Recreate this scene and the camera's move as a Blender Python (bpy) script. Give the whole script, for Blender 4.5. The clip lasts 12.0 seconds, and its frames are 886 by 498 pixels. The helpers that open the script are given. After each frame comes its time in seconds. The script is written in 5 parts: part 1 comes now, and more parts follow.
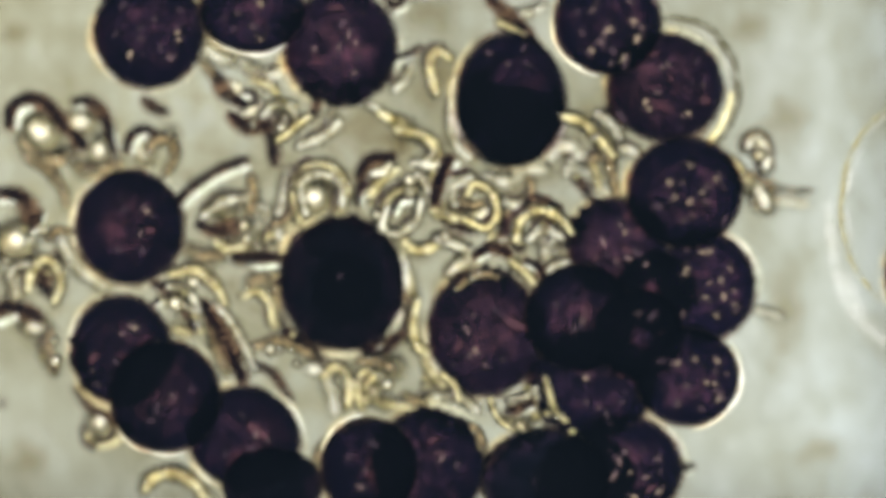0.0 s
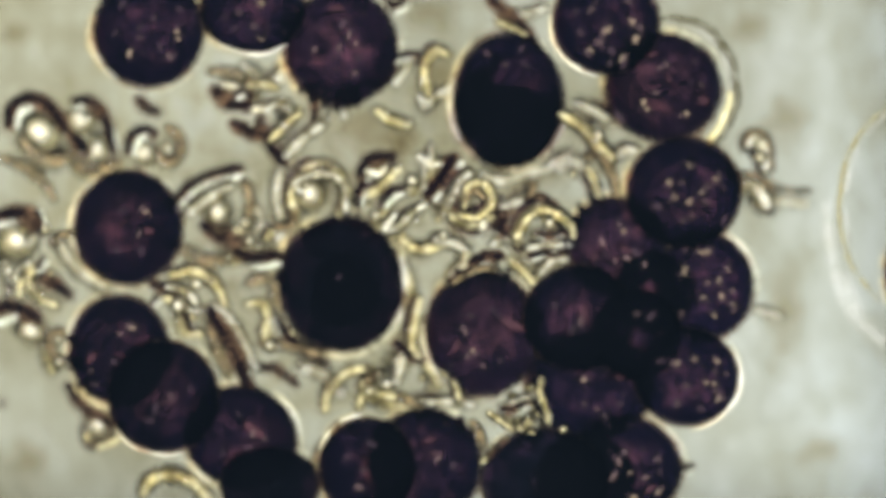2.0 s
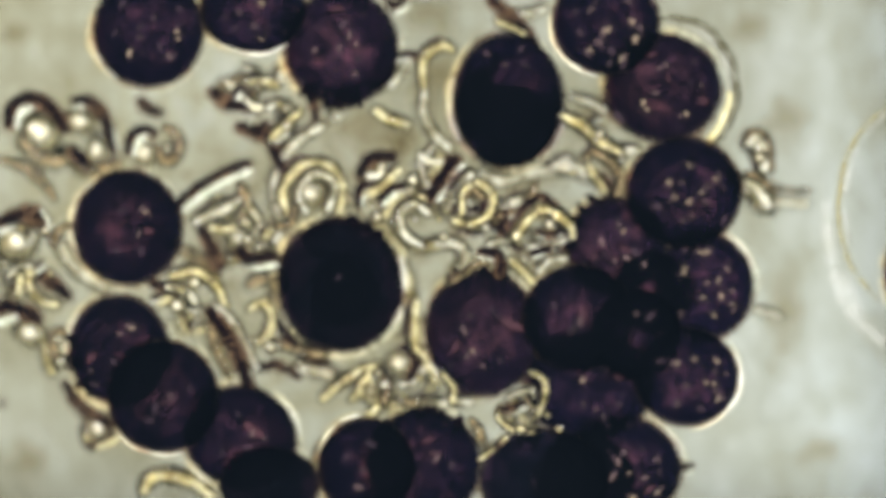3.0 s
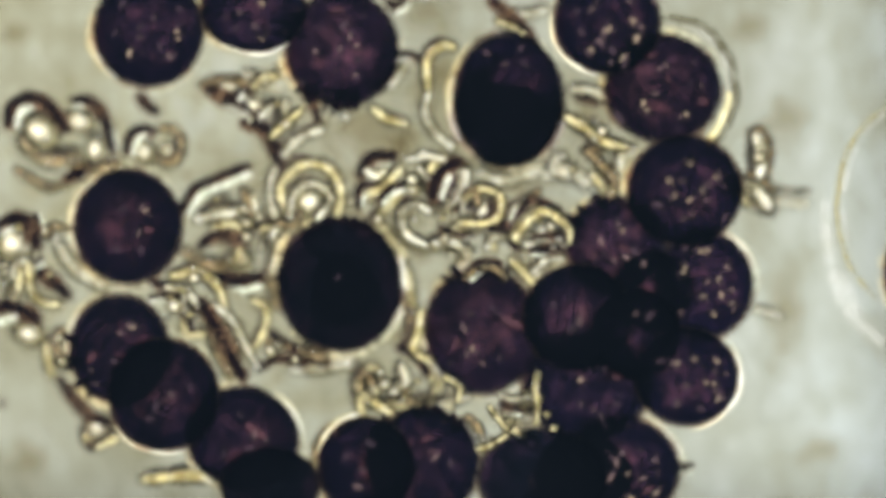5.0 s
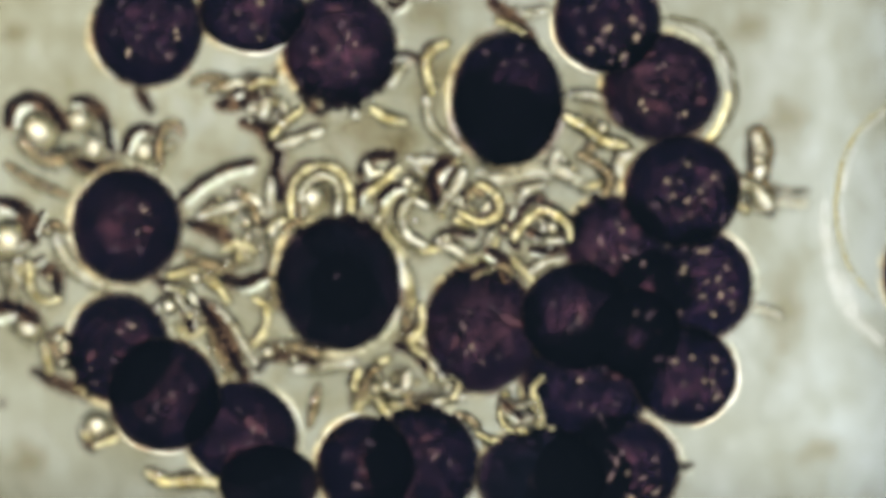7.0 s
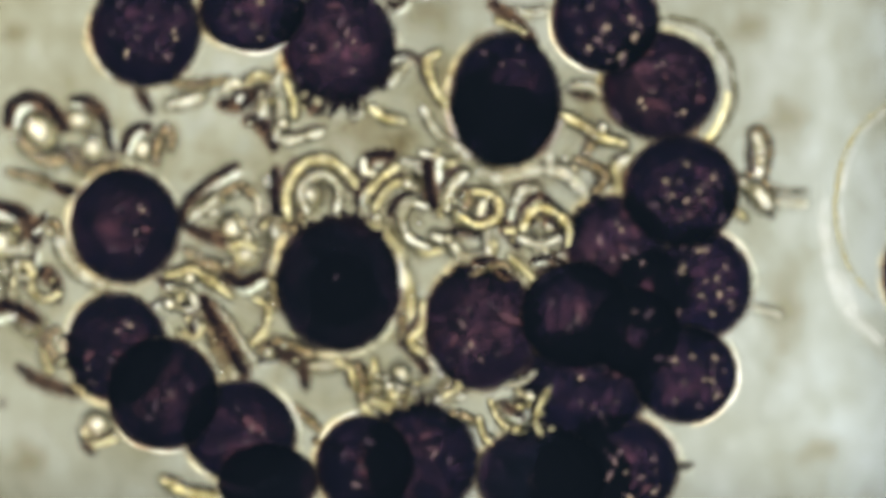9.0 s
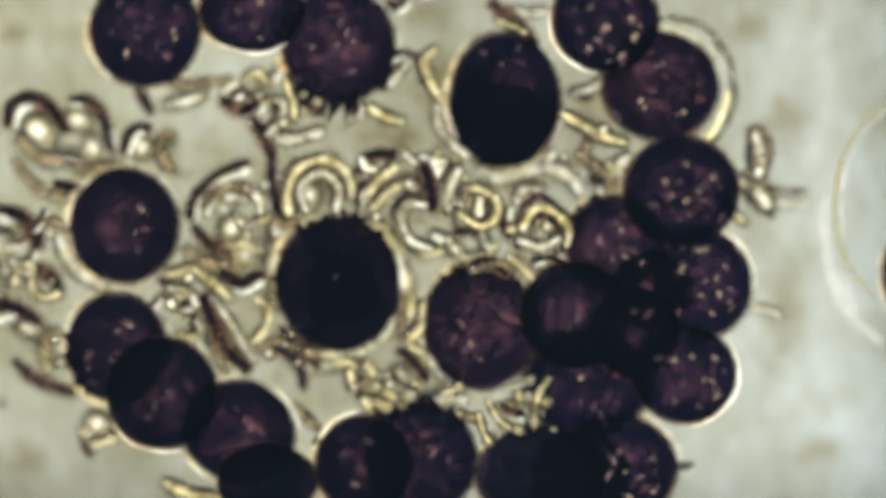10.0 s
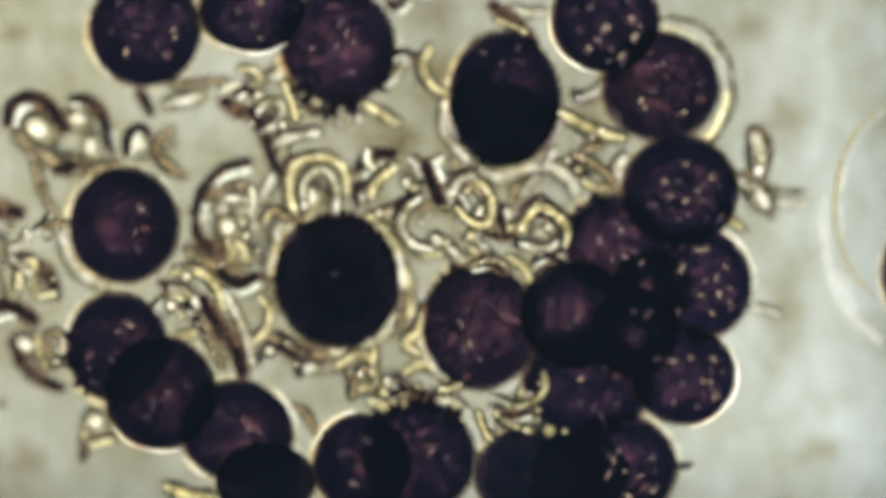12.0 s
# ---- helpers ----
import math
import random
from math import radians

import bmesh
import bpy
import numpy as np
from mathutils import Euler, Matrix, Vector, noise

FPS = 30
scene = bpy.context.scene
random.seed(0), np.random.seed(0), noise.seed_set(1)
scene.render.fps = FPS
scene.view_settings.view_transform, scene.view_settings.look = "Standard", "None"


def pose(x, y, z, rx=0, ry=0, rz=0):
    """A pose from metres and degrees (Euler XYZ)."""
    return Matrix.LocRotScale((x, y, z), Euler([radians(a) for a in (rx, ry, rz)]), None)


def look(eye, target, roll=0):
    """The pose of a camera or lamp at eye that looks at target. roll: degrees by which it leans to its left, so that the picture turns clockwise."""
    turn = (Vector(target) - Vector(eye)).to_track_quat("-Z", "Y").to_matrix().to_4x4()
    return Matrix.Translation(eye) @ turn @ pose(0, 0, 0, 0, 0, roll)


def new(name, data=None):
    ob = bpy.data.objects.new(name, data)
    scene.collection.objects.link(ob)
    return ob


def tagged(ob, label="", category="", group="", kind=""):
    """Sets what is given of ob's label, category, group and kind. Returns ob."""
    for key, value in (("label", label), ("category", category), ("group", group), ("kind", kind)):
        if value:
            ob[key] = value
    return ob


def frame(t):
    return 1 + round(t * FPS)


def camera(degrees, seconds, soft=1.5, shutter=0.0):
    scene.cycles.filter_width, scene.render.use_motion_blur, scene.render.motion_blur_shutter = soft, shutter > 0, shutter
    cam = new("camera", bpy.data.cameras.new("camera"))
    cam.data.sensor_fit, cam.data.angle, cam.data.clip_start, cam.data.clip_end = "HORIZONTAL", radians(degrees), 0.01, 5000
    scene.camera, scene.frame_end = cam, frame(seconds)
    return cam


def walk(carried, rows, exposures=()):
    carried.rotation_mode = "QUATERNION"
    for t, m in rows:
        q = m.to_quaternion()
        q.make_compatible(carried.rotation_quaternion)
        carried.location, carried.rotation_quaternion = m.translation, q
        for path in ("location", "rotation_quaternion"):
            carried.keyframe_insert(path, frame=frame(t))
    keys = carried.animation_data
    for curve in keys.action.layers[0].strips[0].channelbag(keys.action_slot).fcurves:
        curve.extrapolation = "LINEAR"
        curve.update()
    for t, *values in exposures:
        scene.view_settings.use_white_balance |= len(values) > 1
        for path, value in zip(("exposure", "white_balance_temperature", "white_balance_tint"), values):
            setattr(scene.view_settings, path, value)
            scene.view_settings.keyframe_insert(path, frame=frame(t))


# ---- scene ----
# The field of a microscope, drawn so large that the picture is 1.568 m wide at the height of the slide's upper face.
HEIGHT = 11.2116
cam = camera(8.0, 12.0, soft=5.9)
# the objective's shallow depth of field
cam.data.dof.use_dof, cam.data.dof.focus_distance, cam.data.dof.aperture_fstop = True, HEIGHT - 0.155, 0.15
walk(cam, [(0.0, pose(0, 0, HEIGHT)), (12.0, pose(0, 0, HEIGHT))])


def at(x, y, z=0.0):
    """The place at height z that lies over the slide's point x, y (millimetres from the field's corner)."""
    k = (HEIGHT - z) / HEIGHT / 1000.0
    return Vector(((x - 784.0) * k, (441.0 - y) * k, z))


# ---- light: the lit field under the slide, an added fill lamp over the stage, a dark room ----
world = bpy.data.worlds.new("dark_room")
world.use_nodes = True
world.node_tree.nodes["Background"].inputs[0].default_value = (0.9, 0.95, 1.0, 1)
world.node_tree.nodes["Background"].inputs[1].default_value = 0.012
scene.world = world
# added round lamp overhead that brightens the granules and pale parts
lamp = bpy.data.lights.new("added_fill_lamp", "AREA")
lamp.shape, lamp.size, lamp.energy, lamp.color = "DISK", 4.5, 4930.0, (1.0, 0.98, 0.92)
new("added_fill_lamp", lamp).matrix_world = look((-0.6, 0.8, 12.6), (0, 0, 0))


# ---- materials ----
def nodes_of(name):
    m = bpy.data.materials.new(name)
    m.use_nodes = True
    t = m.node_tree
    t.nodes.clear()
    out = t.nodes.new("ShaderNodeOutputMaterial")
    return m, t, out


def node(t, kind, **values):
    n = t.nodes.new(kind)
    for key, value in values.items():
        n.inputs[key.replace("_", " ")].default_value = value
    return n


def noise_ramp(t, scale, detail, stops, stretch=(1, 1, 1), coord="Object"):
    """A noise in the object's space, coloured by stops of (place, r, g, b)."""
    co = t.nodes.new("ShaderNodeTexCoord")
    mp = t.nodes.new("ShaderNodeMapping")
    mp.inputs["Scale"].default_value = stretch
    # each object takes its own stretch of the pattern
    own = t.nodes.new("ShaderNodeObjectInfo")
    far = node(t, "ShaderNodeMath")
    far.operation, far.inputs[1].default_value = "MULTIPLY", 9.0
    t.links.new(own.outputs["Random"], far.inputs[0]), t.links.new(far.outputs[0], mp.inputs["Location"])
    t.links.new(co.outputs[coord], mp.inputs["Vector"])
    n = node(t, "ShaderNodeTexNoise", Scale=scale, Detail=detail, Roughness=0.55)
    t.links.new(mp.outputs["Vector"], n.inputs["Vector"])
    ramp = t.nodes.new("ShaderNodeValToRGB")
    el = ramp.color_ramp.elements
    while len(el) < len(stops):
        el.new(0.5)
    for e, (p, r, g, b) in zip(el, stops):
        e.position, e.color = p, (r, g, b, 1)
    t.links.new(n.outputs["Fac"], ramp.inputs["Fac"])
    return ramp, n


def field_material():
    """The lit field: cream light, mottled by soft dirt in the condenser, cooler towards +x."""
    m, t, out = nodes_of("lit_field")
    blot, _ = noise_ramp(t, 3.2, 3.0, [(0.30, 0.46, 0.455, 0.33), (0.50, 0.64, 0.655, 0.535), (0.70, 0.86, 0.90, 0.80)], (1.0, 0.8, 1.0))
    fine, _ = noise_ramp(t, 26.0, 2.0, [(0.3, 0.90, 0.90, 0.90), (0.7, 1.06, 1.06, 1.06)], (1.0, 0.35, 1.0))
    co = t.nodes.new("ShaderNodeTexCoord")
    sep = t.nodes.new("ShaderNodeSeparateXYZ")
    t.links.new(co.outputs["Object"], sep.inputs[0])
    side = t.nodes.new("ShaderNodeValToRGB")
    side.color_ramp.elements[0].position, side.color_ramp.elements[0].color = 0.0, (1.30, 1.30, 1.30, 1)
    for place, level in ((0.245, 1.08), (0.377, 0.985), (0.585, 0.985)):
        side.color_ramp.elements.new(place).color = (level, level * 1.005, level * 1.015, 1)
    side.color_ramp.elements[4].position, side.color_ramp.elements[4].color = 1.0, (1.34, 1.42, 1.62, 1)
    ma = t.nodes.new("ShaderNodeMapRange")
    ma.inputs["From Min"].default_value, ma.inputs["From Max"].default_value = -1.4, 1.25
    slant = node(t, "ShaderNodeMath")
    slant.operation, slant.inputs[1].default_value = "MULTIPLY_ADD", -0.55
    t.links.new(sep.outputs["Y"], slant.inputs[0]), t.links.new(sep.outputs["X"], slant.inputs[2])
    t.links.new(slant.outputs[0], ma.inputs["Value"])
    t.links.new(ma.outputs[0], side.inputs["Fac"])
    m1 = t.nodes.new("ShaderNodeMixRGB")
    m1.blend_type, m1.inputs[0].default_value = "MULTIPLY", 1.0
    t.links.new(blot.outputs[0], m1.inputs[1]), t.links.new(fine.outputs[0], m1.inputs[2])
    m2 = t.nodes.new("ShaderNodeMixRGB")
    m2.blend_type, m2.inputs[0].default_value = "MULTIPLY", 1.0
    t.links.new(m1.outputs[0], m2.inputs[1]), t.links.new(side.outputs[0], m2.inputs[2])
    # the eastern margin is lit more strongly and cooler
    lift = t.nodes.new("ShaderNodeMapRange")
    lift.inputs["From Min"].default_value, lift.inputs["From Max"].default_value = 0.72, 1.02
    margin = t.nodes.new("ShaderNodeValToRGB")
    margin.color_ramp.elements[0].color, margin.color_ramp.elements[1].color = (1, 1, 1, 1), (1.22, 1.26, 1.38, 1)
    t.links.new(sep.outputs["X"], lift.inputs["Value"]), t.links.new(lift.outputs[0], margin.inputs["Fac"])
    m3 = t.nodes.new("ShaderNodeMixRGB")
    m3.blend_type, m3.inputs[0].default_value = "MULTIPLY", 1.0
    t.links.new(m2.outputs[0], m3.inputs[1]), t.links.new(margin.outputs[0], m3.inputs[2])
    # oblique light of an askew condenser: the field's unseen north-western part is brightened to light the threads'
    # flanks
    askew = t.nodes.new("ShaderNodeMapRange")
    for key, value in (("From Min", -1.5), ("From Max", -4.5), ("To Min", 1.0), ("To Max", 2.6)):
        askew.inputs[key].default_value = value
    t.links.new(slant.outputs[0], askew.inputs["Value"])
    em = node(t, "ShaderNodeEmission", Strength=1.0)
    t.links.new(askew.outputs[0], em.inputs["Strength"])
    t.links.new(m3.outputs[0], em.inputs["Color"])
    t.links.new(em.outputs[0], out.inputs["Surface"])
    return m


def slide_material():
    """Clear glass under a film of water: it only tints what passes, with faint smears."""
    m, t, out = nodes_of("slide_glass")
    tint, _ = noise_ramp(t, 6.5, 5.0, [(0.28, 0.76, 0.73, 0.63), (0.50, 0.92, 0.915, 0.88), (0.72, 0.99, 0.99, 0.99)])
    tr = t.nodes.new("ShaderNodeBsdfTransparent")
    fine, _ = noise_ramp(t, 30.0, 5.0, [(0.34, 0.86, 0.85, 0.81), (0.62, 0.98, 0.98, 0.98)], (1.0, 0.6, 1.0))
    mul = t.nodes.new("ShaderNodeMixRGB")
    mul.blend_type, mul.inputs[0].default_value = "MULTIPLY", 1.0
    t.links.new(tint.outputs[0], mul.inputs[1]), t.links.new(fine.outputs[0], mul.inputs[2])
    t.links.new(mul.outputs[0], tr.inputs["Color"])
    t.links.new(tr.outputs[0], out.inputs["Surface"])
    return m


def smear_material(name, scale, share, stops):
    """A soft-edged uneven smear, thickest in its middle. stops: (place, r, g, b) from the thick to the clear."""
    m, t, out = nodes_of(name)
    co = t.nodes.new("ShaderNodeTexCoord")
    centred = t.nodes.new("ShaderNodeVectorMath")
    centred.operation, centred.inputs[1].default_value, centred.inputs[2].default_value = "MULTIPLY_ADD", (2.0, 2.0, 0.0), (-1.0, -1.0, 0.0)
    far = t.nodes.new("ShaderNodeVectorMath")
    far.operation = "LENGTH"
    t.links.new(co.outputs["Generated"], centred.inputs[0]), t.links.new(centred.outputs[0], far.inputs[0])
    uneven = node(t, "ShaderNodeTexNoise", Scale=scale, Detail=3.0)
    t.links.new(co.outputs["Object"], uneven.inputs["Vector"])
    total = node(t, "ShaderNodeMath")
    total.operation, total.inputs[1].default_value = "MULTIPLY_ADD", share
    t.links.new(uneven.outputs["Fac"], total.inputs[0]), t.links.new(far.outputs["Value"], total.inputs[2])
    back = node(t, "ShaderNodeMath")
    back.operation, back.inputs[1].default_value = "MULTIPLY", 1.0 / max(1.0, share)
    t.links.new(total.outputs[0], back.inputs[0])
    ramp = t.nodes.new("ShaderNodeValToRGB")
    ramp.color_ramp.interpolation = "EASE"
    el = ramp.color_ramp.elements
    while len(el) < len(stops):
        el.new(0.5)
    for e, (p, r, g, b) in zip(el, stops):
        e.position, e.color = p, (r, g, b, 1)
    t.links.new(back.outputs[0], ramp.inputs["Fac"])
    tr = t.nodes.new("ShaderNodeBsdfTransparent")
    t.links.new(ramp.outputs[0], tr.inputs["Color"]), t.links.new(tr.outputs[0], out.inputs["Surface"])
    return m


def haze_pane_material():
    """Thin clear pane whose faint haze scatters a little of the lamp's light and stands for veiling glare."""
    m, t, out = nodes_of("cover_glass")
    bloom, _ = noise_ramp(t, 2.0, 3.0, [(0.3, 0.20, 0.36, 0.56), (0.7, 0.25, 0.43, 0.64)])
    d = t.nodes.new("ShaderNodeBsdfDiffuse")
    t.links.new(bloom.outputs[0], d.inputs["Color"])
    tr = t.nodes.new("ShaderNodeBsdfTransparent")
    mix = node(t, "ShaderNodeMixShader", Fac=0.0027)
    t.links.new(tr.outputs[0], mix.inputs[1]), t.links.new(d.outputs[0], mix.inputs[2])
    t.links.new(mix.outputs[0], out.inputs["Surface"])
    return m


def flesh_material(name, dark, light, patch=9.0, skin=0.03, matter=(0.023, 0.026, 0.044), rim=0.30, gap=0.0, fringe=True, edge=0.0):
    """Dense pigment that lets a little of the light from below through, clotted in darker and redder patches. rim
    paints the dark limb that refraction gives a cell into its colour.
    """
    m, t, out = nodes_of(name)
    col, n = noise_ramp(t, patch, 4.0, [(0.49, *dark), (0.71, *light)])
    coarse = node(t, "ShaderNodeTexNoise", Scale=patch * 0.36, Detail=3.0)
    t.links.new(n.inputs["Vector"].links[0].from_socket, coarse.inputs["Vector"])
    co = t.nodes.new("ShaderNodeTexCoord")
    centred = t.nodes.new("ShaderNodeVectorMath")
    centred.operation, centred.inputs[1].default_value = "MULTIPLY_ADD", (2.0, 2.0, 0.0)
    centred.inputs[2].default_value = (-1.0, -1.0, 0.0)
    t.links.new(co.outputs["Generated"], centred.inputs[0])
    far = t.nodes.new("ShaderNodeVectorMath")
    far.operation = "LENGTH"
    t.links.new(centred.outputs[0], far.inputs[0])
    # limb painted into the pigment's colour, where refraction would dim the edge
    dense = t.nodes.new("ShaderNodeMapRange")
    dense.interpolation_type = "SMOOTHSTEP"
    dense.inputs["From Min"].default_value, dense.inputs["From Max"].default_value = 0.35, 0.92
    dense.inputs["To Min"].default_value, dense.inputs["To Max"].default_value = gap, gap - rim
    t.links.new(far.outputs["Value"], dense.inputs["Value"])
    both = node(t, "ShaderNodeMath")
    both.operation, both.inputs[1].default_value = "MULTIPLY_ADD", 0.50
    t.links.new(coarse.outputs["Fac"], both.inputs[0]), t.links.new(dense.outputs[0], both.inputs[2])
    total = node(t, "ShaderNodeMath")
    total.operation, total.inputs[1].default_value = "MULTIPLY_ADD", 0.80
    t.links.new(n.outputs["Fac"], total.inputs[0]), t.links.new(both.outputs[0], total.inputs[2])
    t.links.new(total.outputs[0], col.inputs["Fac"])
    tr = t.nodes.new("ShaderNodeBsdfTransparent")
    # the body thins out at its very edge and lets more light through
    thin = t.nodes.new("ShaderNodeMapRange")
    thin.interpolation_type = "SMOOTHSTEP"
    thin.inputs["From Min"].default_value, thin.inputs["From Max"].default_value = 0.89, 1.0
    thin.inputs["To Max"].default_value = edge
    t.links.new(far.outputs["Value"], thin.inputs["Value"])
    thinned = t.nodes.new("ShaderNodeMixRGB")
    thinned.inputs[2].default_value = (0.95, 0.84, 0.74, 1)
    t.links.new(thin.outputs[0], thinned.inputs[0]), t.links.new(thinned.outputs[0], tr.inputs["Color"])
    if fringe:
        # the lens's colour fringe put into the pigment: redder along the western rim, bluer along the eastern one
        sep = t.nodes.new("ShaderNodeSeparateXYZ")
        across = t.nodes.new("ShaderNodeValToRGB")
        el = across.color_ramp.elements
        el[0].color, el[1].color = (1.8, 0.98, 0.85, 1), (0.7, 1.15, 1.1, 1)
        for place in (0.14, 0.86):
            el.new(place).color = (1, 1, 1, 1)
        t.links.new(co.outputs["Generated"], sep.inputs[0]), t.links.new(sep.outputs["X"], across.inputs["Fac"])
        tinted = t.nodes.new("ShaderNodeMixRGB")
        tinted.blend_type, tinted.inputs[0].default_value = "MULTIPLY", 1.0
        t.links.new(col.outputs[0], tinted.inputs[1]), t.links.new(across.outputs[0], tinted.inputs[2])
        t.links.new(tinted.outputs[0], thinned.inputs[1])
    else:
        t.links.new(col.outputs[0], thinned.inputs[1])
    p = node(t, "ShaderNodeBsdfPrincipled", Roughness=0.6)
    p.inputs["Specular IOR Level"].default_value = 0.04
    p.inputs["Base Color"].default_value = (*matter, 1)
    fine = node(t, "ShaderNodeTexNoise", Scale=55.0, Detail=3.0)
    t.links.new(co.outputs["Object"], fine.inputs["Vector"])
    b = node(t, "ShaderNodeBump", Strength=0.5, Distance=0.006)
    t.links.new(fine.outputs["Fac"], b.inputs["Height"])
    t.links.new(b.outputs[0], p.inputs["Normal"])
    mix = node(t, "ShaderNodeMixShader", Fac=skin)
    t.links.new(tr.outputs[0], mix.inputs[1]), t.links.new(p.outputs[0], mix.inputs[2])
    t.links.new(mix.outputs[0], out.inputs["Surface"])
    return m


def granule_material(name, colour, clear):
    """Half-clear grains of one family; each takes its own shade."""
    m, t, out = nodes_of(name)
    g = t.nodes.new("ShaderNodeObjectInfo")
    ramp = t.nodes.new("ShaderNodeValToRGB")
    el = ramp.color_ramp.elements
    el[0].position, el[0].color = 0.0, (*(c * 0.62 for c in colour), 1)
    el[1].position, el[1].color = 1.0, (colour[0] * 1.25, colour[1] * 1.2, colour[2] * 1.05, 1)
    t.links.new(g.outputs["Random"], ramp.inputs["Fac"])
    p = node(t, "ShaderNodeBsdfPrincipled", Roughness=0.6)
    p.inputs["Specular IOR Level"].default_value = 0.1
    t.links.new(ramp.outputs[0], p.inputs["Base Color"])
    tr = t.nodes.new("ShaderNodeBsdfTransparent")
    mix = node(t, "ShaderNodeMixShader", Fac=clear)
    t.links.new(p.outputs[0], mix.inputs[1]), t.links.new(tr.outputs[0], mix.inputs[2])
    t.links.new(mix.outputs[0], out.inputs["Surface"])
    return m


def rim_material(name, colour, clear=0.25, low=(0.86, 0.83, 0.72), sides=None):
    """A thin pale skin that scatters light through and back."""
    m, t, out = nodes_of(name)
    col, _ = noise_ramp(t, 14.0, 2.0, [(0.3, colour[0] * low[0], colour[1] * low[1], colour[2] * low[2]), (0.7, *colour)])
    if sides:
        # the lens's colour fringe painted in: yellower on the western side, cooler on the eastern one
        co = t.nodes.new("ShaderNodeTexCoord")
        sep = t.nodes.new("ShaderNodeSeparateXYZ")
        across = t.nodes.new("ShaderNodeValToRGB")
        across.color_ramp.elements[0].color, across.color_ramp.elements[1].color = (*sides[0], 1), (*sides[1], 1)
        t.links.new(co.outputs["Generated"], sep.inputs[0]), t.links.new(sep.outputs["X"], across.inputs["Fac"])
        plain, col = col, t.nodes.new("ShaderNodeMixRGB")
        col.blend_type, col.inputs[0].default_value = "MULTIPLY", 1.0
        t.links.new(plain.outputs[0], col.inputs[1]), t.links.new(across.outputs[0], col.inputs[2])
    d, tl, tr = (t.nodes.new("ShaderNodeBsdf" + k) for k in ("Diffuse", "Translucent", "Transparent"))
    a = node(t, "ShaderNodeMixShader", Fac=0.3)
    b = node(t, "ShaderNodeMixShader", Fac=clear)
    patch, _ = noise_ramp(t, 38.0, 2.0, [(0.35, clear * 0.3, clear * 0.3, clear * 0.3), (0.68, min(1.0, clear * 2.4), min(1.0, clear * 2.4), min(1.0, clear * 2.4))])
    t.links.new(patch.outputs[0], b.inputs["Fac"])
    t.links.new(col.outputs[0], d.inputs["Color"]), t.links.new(col.outputs[0], tl.inputs["Color"])
    t.links.new(d.outputs[0], a.inputs[1]), t.links.new(tl.outputs[0], a.inputs[2])
    t.links.new(a.outputs[0], b.inputs[1]), t.links.new(tr.outputs[0], b.inputs[2])
    t.links.new(b.outputs[0], out.inputs["Surface"])
    return m


def glass_material(name, colour, ior):
    """Clear living matter: refracts the lit field, faintly tinted."""
    m, t, out = nodes_of(name)
    p = node(t, "ShaderNodeBsdfPrincipled", Roughness=0.10, IOR=ior)
    p.inputs["Transmission Weight"].default_value = 1.0
    p.inputs["Base Color"].default_value = (*colour, 1)
    n = node(t, "ShaderNodeTexNoise", Scale=30.0, Detail=2.0)
    b = node(t, "ShaderNodeBump", Strength=0.5, Distance=0.004)
    t.links.new(n.outputs["Fac"], b.inputs["Height"]), t.links.new(b.outputs[0], p.inputs["Normal"])
    t.links.new(p.outputs[0], out.inputs["Surface"])
    return m


FIELD, SLIDE, HAZE_PANE = field_material(), slide_material(), haze_pane_material()
SMEAR = smear_material("brown_smear", 22.0, 0.7, [(0.35, 0.68, 0.62, 0.50), (0.98, 1.0, 1.0, 1.0)])
FLUID = smear_material("granular_fluid", 24.0, 3.4, [(0.45, 0.67, 0.60, 0.47), (0.61, 0.95, 0.925, 0.85), (0.80, 1.0, 1.0, 1.0)])
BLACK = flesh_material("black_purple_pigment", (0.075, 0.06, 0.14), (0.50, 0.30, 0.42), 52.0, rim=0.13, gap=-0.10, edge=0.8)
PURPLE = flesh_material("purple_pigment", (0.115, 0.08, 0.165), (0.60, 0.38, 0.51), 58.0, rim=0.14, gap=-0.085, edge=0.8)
GRAINS = {"B": granule_material("cream_granule", (0.35, 0.28, 0.21), 0.32), "m": granule_material("mauve_granule", (0.13, 0.09, 0.10), 0.3),
          "f": granule_material("dull_granule", (0.045, 0.028, 0.044), 0.5), "r": granule_material("red_granule", (0.06, 0.024, 0.036), 0.55)}
RIM = rim_material("pale_wall_and_halo", (0.90, 0.88, 0.74), 0.95, sides=((1.0, 0.86, 0.55), (0.92, 1.0, 1.0)))
THREAD = glass_material("clear_thread", (0.88, 0.82, 0.62), 1.66)
CORE = flesh_material("dense_core", (0.10, 0.13, 0.19), (0.97, 0.93, 0.98), 14.0, skin=0.0, rim=-0.85, gap=-0.45, fringe=False)
INK = flesh_material("ink_black_pigment", (0.05, 0.06, 0.10), (0.25, 0.16, 0.27), 40.0, rim=-0.08, gap=-0.16, fringe=False, edge=0.5)
AMBER = rim_material("amber_fringe", (0.20, 0.125, 0.075), 0.8)
# painted shade along the threads' north-western edge; the dirt specks share it
SHADE_DIRT = rim_material("brown_thread_shade_and_dirt", (0.066, 0.034, 0.035), 0.5)
OLIVE = rim_material("olive_skin", (0.13, 0.125, 0.08), 0.4)
STRAW = rim_material("straw_outline", (0.38, 0.35, 0.19), 0.5)
VEIL = rim_material("faint_white_skin", (0.97, 0.98, 1.0), 2.7)
